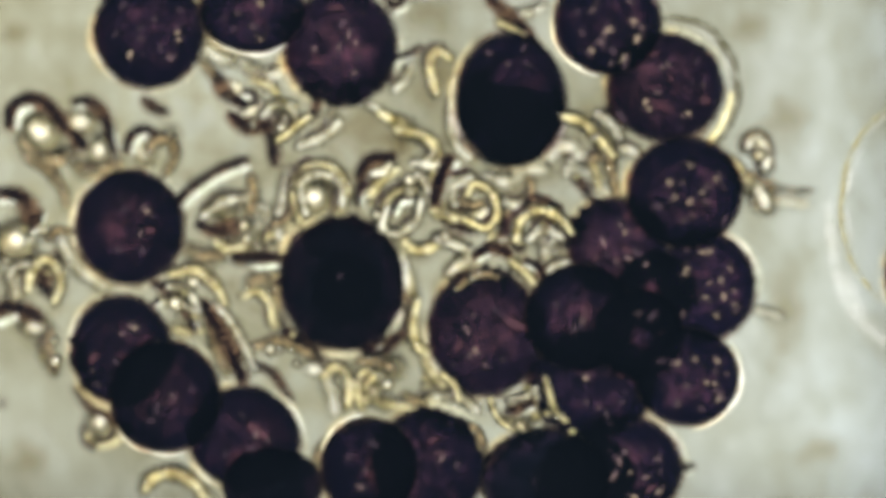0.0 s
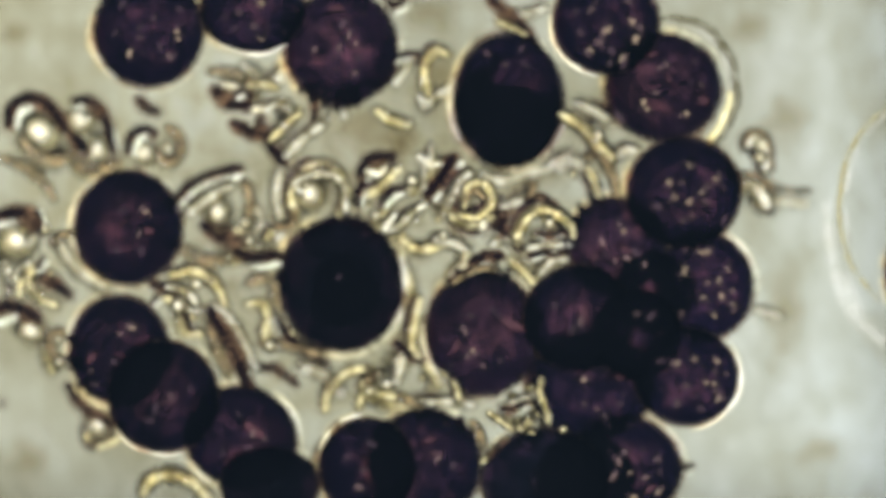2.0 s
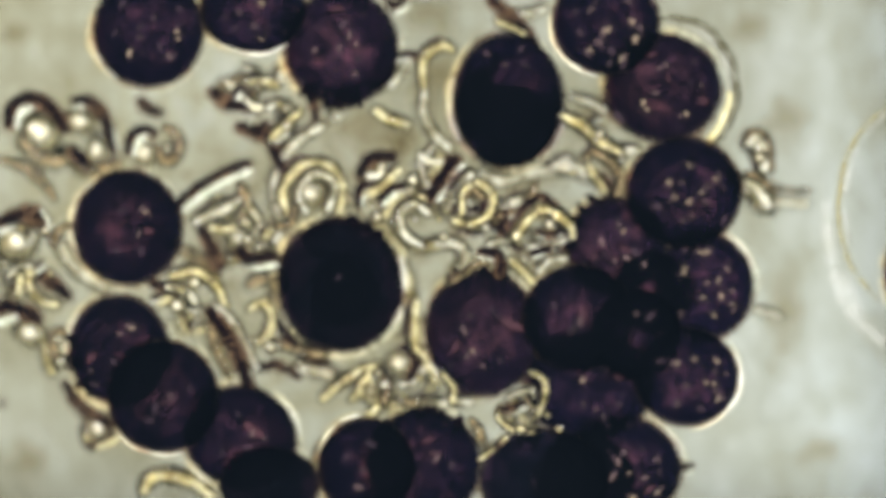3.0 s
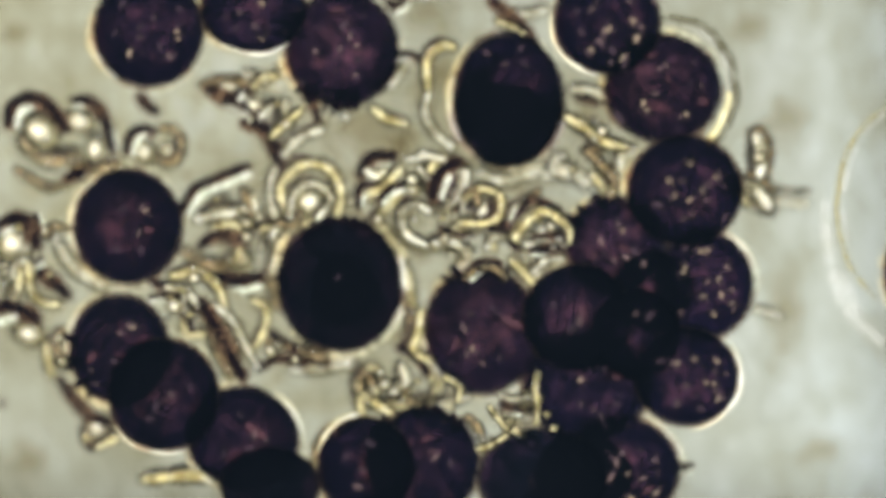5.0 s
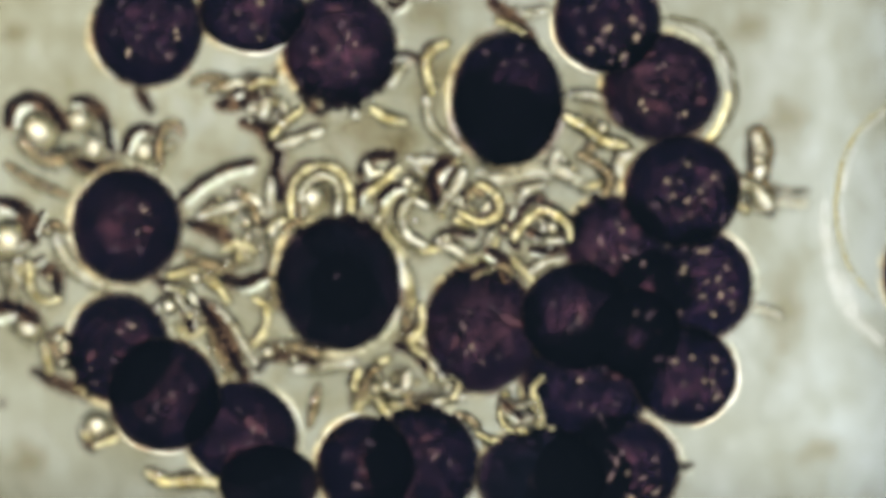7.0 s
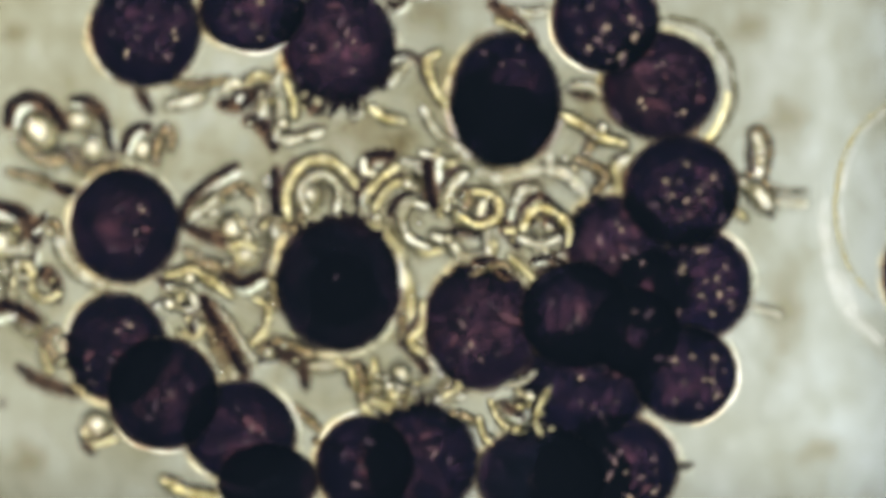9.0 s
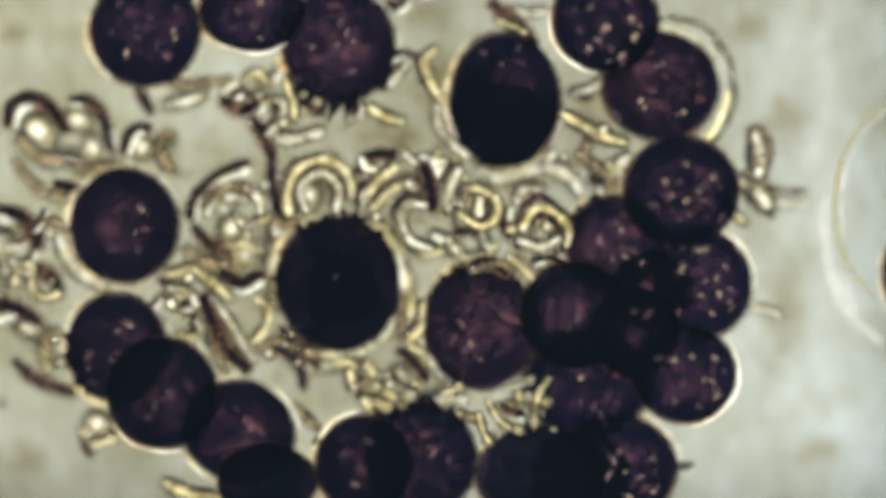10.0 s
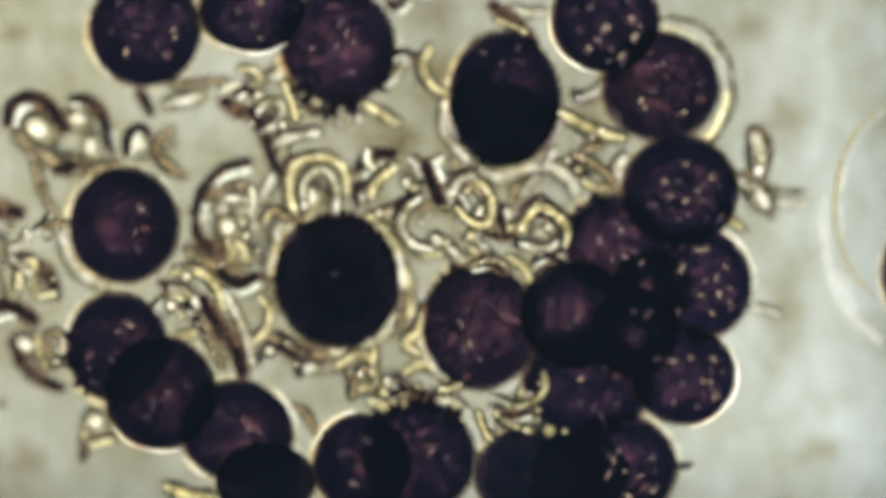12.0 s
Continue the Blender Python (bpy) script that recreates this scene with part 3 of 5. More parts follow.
        if first:
            xs = [(-half - d * a, w * a) for d, w in reversed(dome)] + xs
        if last:
            xs = xs + [(half + d * b, w * b) for d, w in dome]
        before = len(bm.faces)
        ring_tube(bm, [Vector((x, aside, up)) for x, _ in xs], [w for _, w in xs], 10, caps=(first, last))
        bm.faces.ensure_lookup_table()
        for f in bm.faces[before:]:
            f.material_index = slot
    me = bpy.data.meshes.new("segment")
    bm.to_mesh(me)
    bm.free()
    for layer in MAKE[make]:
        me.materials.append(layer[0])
    me.polygons.foreach_set("use_smooth", [True] * len(me.polygons))
    return me


LABELS = {PALE: "clear curled thread with pearly streak of light and shaded edge", GOLD: "clear curled thread with cream-yellow streak of light",
          RUST: "tawny curled thread with dark shaded edges", DARK: "dark purple-brown curled thread with brownish fringe and pale lit flank", HAIR: "short dark purple hair at the edge of a cell",
          WHITE: "short clear thread with a bright white streak of light"}


def thread(make, radius, z, *rows):
    """rows: seconds, then x, y of points along the thread from its first end to its last. It keeps its length; z is the height of its middle line."""
    lines = []
    for row in rows:
        pts = [(row[i], row[i + 1], 0.0) for i in range(1, len(row), 2)]
        lines.append((row[0], pts))
    if lines[0][0] > 0:
        lines.insert(0, (0.0, lines[0][1]))
    if lines[-1][0] < 12:
        lines.append((12.0, lines[-1][1]))
    length = sorted(curve_through(p, 8)[1] for _, p in lines)[len(lines) // 2]
    count = max(6, round(length / max(7.0, radius * 0.85)))
    step = length / count
    thing = new("thread")
    home = at(lines[0][1][0][0], lines[0][1][0][1], z)
    thing.location = home
    rnd = random.Random(int(home.x * 7919) + int(home.y * 104729))
    own = rnd.uniform(0, 90)
    # slender towards both ends, uneven between
    stout = [(0.64 + 0.42 * math.sin(math.pi * min(1.0, max(0.0, (i + 0.4) / (count + 0.8)))) ** 0.55) * rnd.uniform(0.94, 1.06) * (1 + 0.30 * noise.noise(Vector((i * 0.42, own, 0.0)))) for i in range(count + 1)]
    fat = [1 + 0.5 * noise.noise(Vector((i * 0.55, own, 7.0))) for i in range(count + 1)]
    pieces = []
    for i in range(count):
        end = 0 if i == 0 else 1 if i == count - 1 else 2
        pieces.append((end, []))
    for t, pts in lines:
        spots, _ = curve_through(pts, count)
        centre = sum(spots, Vector()) / len(spots)
        # a chain of equal links that follows the curve's directions, laid about the curve's own middle
        chain = [Vector((0, 0, 0))]
        for p, q in zip(spots, spots[1:]):
            chain.append(chain[-1] + (q - p).normalized() * step)
        off = centre - sum(chain, Vector()) / len(chain)
        chain = [c + off for c in chain]
        for i, (_, keys) in enumerate(pieces):
            c = (chain[i] + chain[i + 1]) / 2
            d = chain[i + 1] - chain[i]
            place = at(c.x, c.y, z) - home
            place.z += 0.014 * (1 + noise.noise(Vector((i * 0.30, own, 3.0))))
            turn = math.degrees(math.atan2(-d.y, d.x))
            keys.append((t, place, turn))
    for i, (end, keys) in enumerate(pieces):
        # how far the piece's own left side faces the south-east, the side painted bright
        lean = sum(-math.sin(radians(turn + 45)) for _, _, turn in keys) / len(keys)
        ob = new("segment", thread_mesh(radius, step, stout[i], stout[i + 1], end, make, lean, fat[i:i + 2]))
        ob.parent = thing
        rows_out, before = [], None
        for t, place, turn in keys:
            if before is not None:
                while turn - before[2] > 180:
                    turn -= 360
                while turn - before[2] < -180:
                    turn += 360
                steps = int(abs(turn - before[2]) // 80)
                for s in range(1, steps + 1):
                    f = s / (steps + 1)
                    p = before[1].lerp(place, f)
                    rows_out.append((before[0] + (t - before[0]) * f, pose(*p, 0, 0, before[2] + (turn - before[2]) * f)))
            rows_out.append((t, pose(*place, 0, 0, turn)))
            before = (t, place, turn)
        MOVES.append((ob, rows_out))
    return tagged(thing, LABELS[make], "hair" if make == HAIR else "thread", "fringe of hairs" if make == HAIR else "writhing threads")



# ---- drops ----
def drop(rx, ry, turn, z, *rows, gleam=None, label="small clear droplet with a bright spot of light in its middle"):
    """A droplet: a clear lens-shaped body; the pale middle on top paints the light it gathers. rows: seconds, x, y."""
    rx, ry, z = rx * 1.15, ry * 1.15, z if z > 0.1 else 0.024
    thing = new("droplet")
    bm = bmesh.new()
    for v in ball(bm, (0, 0, 0), (rx / 1000.0, ry / 1000.0, min(rx, ry) / 1000.0), 0.0, 3):
        v.co *= 1 + 0.16 * noise.noise(v.co * 45 + Vector((ry, rx, turn)))
    part("body", bm, THREAD, thing)
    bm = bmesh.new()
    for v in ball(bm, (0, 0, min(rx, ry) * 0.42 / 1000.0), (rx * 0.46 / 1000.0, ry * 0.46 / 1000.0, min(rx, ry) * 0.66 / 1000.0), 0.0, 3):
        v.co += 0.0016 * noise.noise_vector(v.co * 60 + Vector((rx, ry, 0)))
    part("middle", bm, gleam or GLEAM_WHITE, thing, "pale spot for the light the droplet gathers")
    keys = [(r[0], at(r[1], r[2], z)) for r in rows]
    if keys[-1][0] < 12:
        keys.append((12.0, keys[-1][1]))
    MOVES.append((thing, [(t, pose(*p, 0, 0, turn)) for t, p in keys]))
    thing.location = keys[0][1]
    return tagged(thing, label, "droplet", "droplets among the threads")



def fringe(x, y, rx, ry, first, last, count, z, reach, drift, seed):
    """Short hairs out from a cell's edge between two degrees (0 east, 90 north). reach: rows of seconds and millimetres that they stand out; drift: the cell's shift by 12 s."""
    rnd = random.Random(seed)
    for i in range(count):
        u = radians(first + (last - first) * (i + rnd.uniform(-0.3, 1.3)) / count)
        lean, share, wide = rnd.uniform(-0.6, 0.6), rnd.uniform(0.15, 1.3), rnd.uniform(4.0, 7.5)
        ca, sa = math.cos(u), -math.sin(u)
        cb, sb = math.cos(u + lean), -math.sin(u + lean)
        rows = []
        for t, far in reach:
            sway = 4.0 * math.sin(t * 1.7 + i * 2.1)
            px, py = x + ca * (rx - 14) + drift[0] * t / 12, y + sa * (ry - 14) + drift[1] * t / 12
            n = 14 + 0.75 * far * share
            rows.append((t, px, py, px + cb * n * 0.55 - sb * sway * 0.3, py + sb * n * 0.55 + cb * sway * 0.3, px + cb * n - sb * sway, py + sb * n + cb * sway))
        # the hair slides out of the cell, so its length is that of its longest row
        longest = max(14 + 0.75 * far * share for _, far in reach)
        fixed = []
        for row, (t, far) in zip(rows, reach):
            back = longest - (14 + 0.75 * far * share)
            dx, dy = cb * back, sb * back
            fixed.append((t, row[1] - dx, row[2] - dy, row[3] - dx * 0.5, row[4] - dy * 0.5, row[5], row[6]))
        thread(HAIR, wide, z, *fixed)


def threads_west():
    """Threads round the cells at the field's western side."""
    thread(DARK, 13, 0.045, (0, 20, 222, 28, 190, 62, 178, 96, 196, 118, 228), (12, 18, 218, 28, 186, 60, 176, 94, 194, 115, 226))
    thread(RUST, 15, 0.020, (0, 42, 250, 66, 276, 104, 286, 128, 268), (9, 40, 250, 66, 276, 104, 286, 128, 268), (12, 40, 246, 60, 262, 84, 276, 116, 296))
    thread(DARK, 11, 0.040, (0, 133, 182, 166, 184, 190, 214, 203, 264), (12, 128, 176, 163, 182, 186, 212, 198, 262))
    thread(DARK, 10, 0.050, (0, 226, 266, 238, 240, 258, 230, 274, 238), (3, 230, 266, 240, 240, 258, 232, 270, 238), (9, 222, 264, 234, 236, 250, 226, 262, 228), (12, 226, 270, 232, 240, 248, 226, 260, 236))
    thread(RUST, 9, 0.060, (0, 274, 268, 284, 256, 300, 256, 304, 276, 294, 292), (1.5, 278, 268, 296, 288, 318, 276, 320, 246, 300, 230),
           (3, 278, 262, 294, 288, 316, 272, 318, 240, 294, 224), (5, 284, 280, 304, 286, 320, 262, 312, 234, 290, 230),
           (7, 284, 292, 282, 262, 290, 230, 308, 218, 320, 236), (9, 276, 296, 276, 264, 290, 230, 308, 226, 304, 262), (10.5, 326, 314, 296, 296, 278, 268, 286, 234, 308, 228), (12, 322, 312, 292, 288, 276, 268, 282, 246, 304, 232))
    thread(DARK, 10, 0.030, (0, 258, 178, 274, 192, 294, 198), (1.5, 246, 176, 258, 190, 276, 198), (3, 250, 180, 264, 194, 284, 200), (7, 240, 152, 258, 180, 274, 206), (12, 244, 158, 260, 184, 270, 206))
    thread(RUST, 9, 0.045, (0, 58, 288, 84, 304, 104, 326, 110, 350), (1.5, 8, 280, 44, 296, 76, 320, 96, 352), (3, 6, 284, 46, 298, 80, 326, 96, 352),
           (5, 18, 296, 58, 320, 100, 336, 148, 310), (7, 14, 292, 50, 316, 88, 334, 120, 346), (9, 14, 304, 58, 314, 98, 330, 130, 346), (10.5, 40, 282, 52, 316, 74, 346, 104, 360), (12, 56, 262, 66, 302, 80, 350, 102, 392))
    thread(DARK, 12, 0.055, (0, 128, 238, 140, 250, 150, 262), (1.5, 128, 240, 140, 250, 150, 262), (3, 130, 270, 142, 282, 152, 294), (5, 114, 318, 136, 312, 156, 300), (7, 142, 290, 156, 294, 172, 294), (9, 104, 332, 118, 338, 132, 340), (12, 102, 302, 116, 300, 132, 296))
    thread(DARK, 15, 0.040, (0, -6, 342, 28, 346, 54, 366, 64, 402), (1.5, -4, 378, 28, 372, 54, 384, 66, 410), (3, -6, 400, 28, 388, 54, 376, 76, 392), (5, -8, 402, 30, 386, 58, 398, 72, 438),
           (7, 2, 358, 28, 366, 50, 386, 60, 424), (9, 10, 372, 30, 380, 48, 392, 58, 416), (10.5, 16, 382, 34, 388, 50, 398, 60, 420), (12, -44, 366, -20, 368, 0, 372, 18, 374))
    thread(DARK, 14, 0.035, (0, 96, 466, 84, 480, 80, 500, 92, 512), (1.5, 52, 474, 76, 488, 100, 502, 128, 524), (3, 52, 472, 80, 490, 104, 508, 126, 526), (5, 52, 474, 80, 488, 102, 504, 124, 524),
           (7, 60, 472, 86, 476, 102, 494, 104, 522), (9, 58, 482, 84, 484, 98, 500, 102, 526), (10.5, 56, 470, 78, 480, 96, 492, 104, 510), (12, 60, 470, 78, 480, 90, 496, 96, 512))
    thread(GOLD, 10, 0.050, (0, 40, 520, 46, 478, 76, 454, 104, 468, 118, 510, 104, 546), (1.5, 36, 520, 40, 486, 56, 470, 50, 500, 70, 524, 100, 540), (5, 34, 510, 40, 480, 52, 472, 52, 506, 70, 530, 100, 536),
           (9, 28, 500, 38, 474, 56, 476, 56, 510, 76, 526, 100, 516), (12, 30, 510, 36, 476, 60, 460, 58, 500, 70, 524, 100, 520))
    thread(DARK, 15, 0.040, (0, -10, 560, 18, 548, 44, 552, 66, 562), (12, -14, 552, 14, 546, 36, 552, 58, 566))
    thread(PALE, 13, 0.030, (0, 104, 420, 126, 456, 152, 484, 184, 506), (7, 96, 416, 116, 456, 146, 486, 184, 508), (12, 110, 416, 122, 452, 146, 484, 180, 504))
    thread(RUST, 9, 0.045, (0, 92, 588, 84, 608, 94, 632, 96, 656), (1.5, 108, 588, 90, 594, 92, 620, 104, 646), (3, 116, 586, 98, 588, 94, 614, 104, 648), (5, 112, 584, 98, 596, 102, 620, 118, 648), (7, 112, 584, 96, 594, 98, 620, 116, 646), (9, 104, 584, 82, 594, 88, 616, 104, 642), (12, 104, 586, 84, 598, 86, 622, 96, 646))
    thread(GOLD, 9, 0.030, (0, 74, 600, 78, 626, 92, 650), (5, 82, 600, 84, 632, 92, 668), (12, 66, 596, 68, 622, 82, 648))
    thread(DARK, 11, 0.030, (0, 150, 700, 172, 724, 196, 742, 214, 752), (3, 120, 684, 142, 716, 170, 740, 200, 752), (5, 106, 672, 132, 706, 160, 738, 196, 752), (7, 66, 658, 100, 676, 136, 690, 166, 706), (9, 36, 650, 70, 674, 110, 688, 142, 698), (12, 24, 606, 40, 644, 74, 674, 112, 690))
    thread(GOLD, 9, 0.030, (0, 154, 768, 164, 784, 190, 786, 220, 768), (5, 150, 772, 162, 790, 188, 782, 216, 768), (9, 146, 760, 160, 784, 188, 780, 214, 768), (12, 150, 764, 152, 788, 178, 780, 204, 776))
    thread(DARK, 8, 0.030, (0, 150, 752, 152, 776, 170, 794), (9, 148, 762, 152, 782, 164, 800), (12, 148, 770, 152, 790, 146, 812))
    thread(GOLD, 13, 0.045, (0, 252, 866, 268, 842, 308, 834, 346, 852, 372, 886), (1.5, 240, 874, 262, 842, 308, 834, 350, 852, 380, 886), (3, 244, 870, 262, 840, 306, 838, 350, 852, 384, 880), (5, 256, 846, 300, 840, 340, 838, 372, 842, 400, 850), (7, 270, 836, 296, 850, 330, 848, 364, 850, 400, 860), (9, 300, 850, 330, 866, 360, 874, 392, 880, 420, 884), (12, 310, 862, 338, 874, 366, 880, 396, 886, 424, 890))


def threads_inner_west():
    """Threads between the western cells and the lone cell in the middle."""
    thread(DARK, 11, 0.040, (0, 322, 356, 344, 332, 384, 306, 430, 288), (1.5, 318, 352, 342, 326, 366, 316, 400, 310), (3, 320, 362, 350, 336, 390, 312, 438, 292), (5, 326, 372, 348, 336, 388, 318, 436, 298),
           (7, 324, 352, 358, 322, 400, 300, 448, 288), (9, 322, 396, 334, 358, 370, 324, 420, 294), (10.5, 346, 378, 352, 348, 388, 310, 442, 288), (12, 346, 386, 358, 342, 394, 302, 442, 286))
    thread(PALE, 12, 0.055, (0, 358, 380, 384, 360, 412, 350, 438, 348), (1.5, 344, 360, 358, 346, 374, 336, 392, 330), (3, 346, 390, 372, 376, 400, 366, 424, 350), (5, 352, 384, 380, 376, 406, 374, 432, 366), (7, 354, 380, 384, 370, 412, 362, 440, 352), (9, 346, 378, 368, 360, 394, 344, 420, 338), (10.5, 372, 374, 384, 348, 412, 346, 440, 356), (12, 366, 362, 388, 348, 412, 348, 438, 354))
    thread(RUST, 10, 0.065, (0, 444, 310, 450, 346, 440, 386), (1.5, 438, 316, 448, 356, 438, 396), (3, 426, 326, 438, 362, 424, 400), (5, 432, 340, 444, 370, 442, 406), (7, 420, 336, 446, 362, 456, 398), (9, 396, 344, 424, 330, 448, 350), (10.5, 380, 344, 410, 330, 446, 334), (12, 372, 350, 402, 334, 438, 328))
    thread(DARK, 12, 0.050, (0, 352, 398, 386, 410, 424, 400), (1.5, 362, 398, 392, 414, 430, 408), (3, 354, 404, 374, 438, 386, 476), (5, 356, 434, 388, 416, 426, 428), (7, 336, 396, 368, 406, 404, 422), (9, 328, 398, 352, 412, 392, 428), (10.5, 346, 398, 370, 436, 416, 462), (12, 348, 404, 358, 430, 392, 446))
    thread(GOLD, 10, 0.040, (0, 380, 425, 410, 440, 440, 430), (3, 376, 400, 400, 404, 436, 398), (5, 370, 404, 400, 394, 440, 404), (7, 400, 440, 420, 430, 446, 440), (9, 412, 440, 430, 430, 450, 440), (12, 408, 450, 424, 430, 438, 456))
    thread(DARK, 12, 0.060, (0, 420, 456, 450, 460, 486, 458), (1.5, 424, 452, 456, 460, 490, 454), (3, 424, 442, 440, 462, 486, 456), (4.2, 402, 480, 428, 482, 468, 480), (5, 388, 490, 420, 501, 458, 494), (7, 402, 494, 432, 504, 466, 488), (9, 398, 488, 430, 505, 462, 488), (12, 388, 484, 422, 507, 456, 492))
    thread(GOLD, 11, 0.060, (0, 308, 484, 344, 478, 376, 500, 396, 534), (5, 306, 486, 344, 480, 380, 500, 398, 540), (9, 306, 486, 342, 480, 374, 500, 400, 520), (12, 308, 480, 348, 478, 380, 502, 396, 544))
    thread(PALE, 9, 0.075, (0, 300, 506, 328, 512, 350, 540), (5, 300, 508, 328, 514, 346, 536), (12, 304, 508, 334, 516, 352, 546))
    thread(DARK, 11, 0.050, (0, 274, 506, 306, 512, 332, 540, 346, 584), (3, 270, 506, 304, 512, 330, 542, 340, 580), (9, 290, 504, 312, 516, 332, 544, 340, 576), (12, 288, 504, 318, 522, 344, 552, 356, 580))
    thread(DARK, 13.5, 0.070, (0, 358, 530, 384, 572, 410, 622, 434, 676), (1.5, 374, 552, 398, 594, 420, 638, 436, 676), (3, 378, 556, 406, 596, 426, 638, 438, 674), (5, 358, 532, 384, 576, 406, 620, 432, 668), (7, 356, 530, 384, 570, 410, 622, 436, 668),
           (9, 362, 530, 386, 572, 408, 614, 434, 658), (10.5, 366, 532, 382, 574, 402, 616, 434, 644), (12, 372, 548, 396, 586, 414, 614, 422, 640))
    thread(PALE, 9, 0.060, (0, 376, 536, 404, 562, 432, 612, 452, 656), (5, 380, 540, 412, 568, 436, 616, 456, 652), (9, 366, 530, 396, 560, 424, 604, 448, 636), (12, 400, 520, 420, 560, 436, 600, 446, 640))
    thread(RUST, 10, 0.050, (0, 370, 560, 380, 610, 400, 660), (5, 370, 570, 384, 620, 408, 668), (12, 366, 560, 372, 600, 390, 640))
    thread(GOLD, 9, 0.050, (0, 428, 524, 456, 516, 476, 540, 482, 574, 500, 580), (1.5, 436, 532, 462, 534, 468, 566, 464, 596, 482, 612), (3, 436, 546, 462, 528, 482, 558, 474, 596, 452, 612), (5, 446, 530, 470, 542, 468, 576, 456, 604, 440, 620), (9, 450, 526, 472, 544, 470, 578, 450, 602, 436, 612), (12, 458, 524, 476, 548, 470, 580, 452, 600, 436, 612))
    thread(RUST, 10, 0.050, (0, 440, 612, 488, 600, 530, 614, 568, 634), (3, 470, 608, 506, 612, 540, 622, 574, 628), (5, 476, 606, 508, 612, 542, 624, 576, 634), (7, 470, 618, 500, 612, 534, 614, 566, 628), (9, 456, 620, 490, 602, 530, 616, 564, 630), (12, 480, 596, 510, 608, 544, 626, 580, 630))
    thread(DARK, 10, 0.040, (0, 500, 570, 510, 590, 540, 610, 560, 622), (5, 496, 600, 510, 612, 536, 626, 560, 634), (7, 470, 650, 490, 634, 520, 634, 546, 640), (9, 462, 640, 496, 632, 530, 644, 542, 684), (10.5, 462, 620, 490, 606, 530, 650, 540, 690), (12, 456, 640, 474, 608, 520, 626, 536, 668))
    thread(DARK, 8, 0.050, (0, 470, 660, 486, 668, 500, 690), (7, 456, 656, 484, 628, 544, 638), (9, 474, 612, 516, 624, 540, 664), (10.5, 500, 572, 530, 614, 574, 642), (12, 492, 590, 530, 614, 572, 642))
    thread(RUST, 8, 0.060, (0, 560, 810, 572, 790, 584, 776), (5, 560, 800, 566, 784, 574, 770), (7, 548, 752, 556, 716, 562, 684), (9, 520, 716, 548, 742, 572, 768), (12, 514, 714, 544, 732, 560, 770))


def threads_north():
    """Threads under the northern cells."""
    thread(RUST, 9, 0.050, (0, 356, 108, 376, 130, 396, 156, 426, 190), (1.5, 356, 114, 400, 124, 432, 146, 458, 162), (3, 392, 152, 428, 138, 462, 146, 452, 166), (5, 352, 150, 392, 140, 430, 146, 452, 164), (7, 344, 148, 370, 138, 402, 146, 372, 158), (9, 306, 148, 340, 150, 380, 146, 404, 140), (12, 304, 150, 334, 150, 372, 146, 396, 142))
    thread(PALE, 13, 0.030, (0, 366, 80, 382, 96, 402, 104), (1.5, 396, 150, 424, 156, 452, 166), (3, 394, 150, 420, 164, 448, 174), (5, 370, 152, 400, 150, 440, 152), (7, 396, 156, 424, 150, 450, 146), (9, 300, 184, 330, 178, 356, 168), (12, 300, 182, 330, 176, 350, 168))
    thread(DARK, 12, 0.045, (0, 388, 142, 406, 172, 432, 188), (1.5, 376, 152, 404, 182, 456, 202), (3, 372, 160, 406, 186, 458, 200), (5, 370, 158, 402, 176, 442, 194), (7, 388, 186, 428, 182, 472, 164), (9, 394, 184, 428, 186, 468, 160), (10.5, 400, 180, 434, 200, 474, 196), (12, 398, 180, 434, 202, 470, 200))
    thread(DARK, 12, 0.060, (0, 412, 208, 440, 226, 474, 222), (1.5, 414, 218, 440, 233, 478, 232), (3, 430, 228, 458, 236, 488, 250), (5, 434, 220, 466, 228, 488, 260), (7, 432, 218, 464, 226, 480, 262), (9, 438, 214, 464, 220, 486, 262), (10.5, 446, 212, 466, 244, 482, 288), (12, 436, 196, 460, 216, 478, 262))
    thread(PALE, 10, 0.070, (0, 466, 204, 484, 186, 510, 190, 520, 214, 504, 240), (1.5, 464, 198, 488, 182, 512, 198, 504, 226, 480, 246), (3, 472, 192, 492, 182, 520, 204, 508, 230, 486, 248), (5, 462, 206, 482, 188, 500, 186, 500, 216, 480, 240), (7, 462, 204, 476, 180, 498, 184, 504, 212, 482, 240), (9, 462, 204, 476, 180, 494, 186, 490, 214, 484, 240), (10.5, 458, 196, 480, 178, 502, 184, 494, 214, 466, 232), (12, 452, 200, 472, 182, 498, 186, 490, 214, 462, 232))
    thread(GOLD, 10, 0.080, (0, 496, 244, 520, 226, 540, 210), (1.5, 480, 246, 504, 222, 530, 202), (5, 480, 242, 506, 216, 532, 196), (7, 480, 240, 506, 214, 532, 196), (9, 506, 138, 520, 172, 524, 210), (12, 504, 146, 518, 178, 526, 212))
    thread(PALE, 11, 0.050, (0, 606, 208, 584, 232, 550, 250, 520, 262), (1.5, 566, 220, 542, 238, 522, 258, 506, 276), (5, 562, 230, 540, 238, 518, 252, 504, 270), (9, 568, 232, 540, 240, 514, 246, 486, 240), (12, 556, 234, 532, 238, 510, 242, 490, 252))
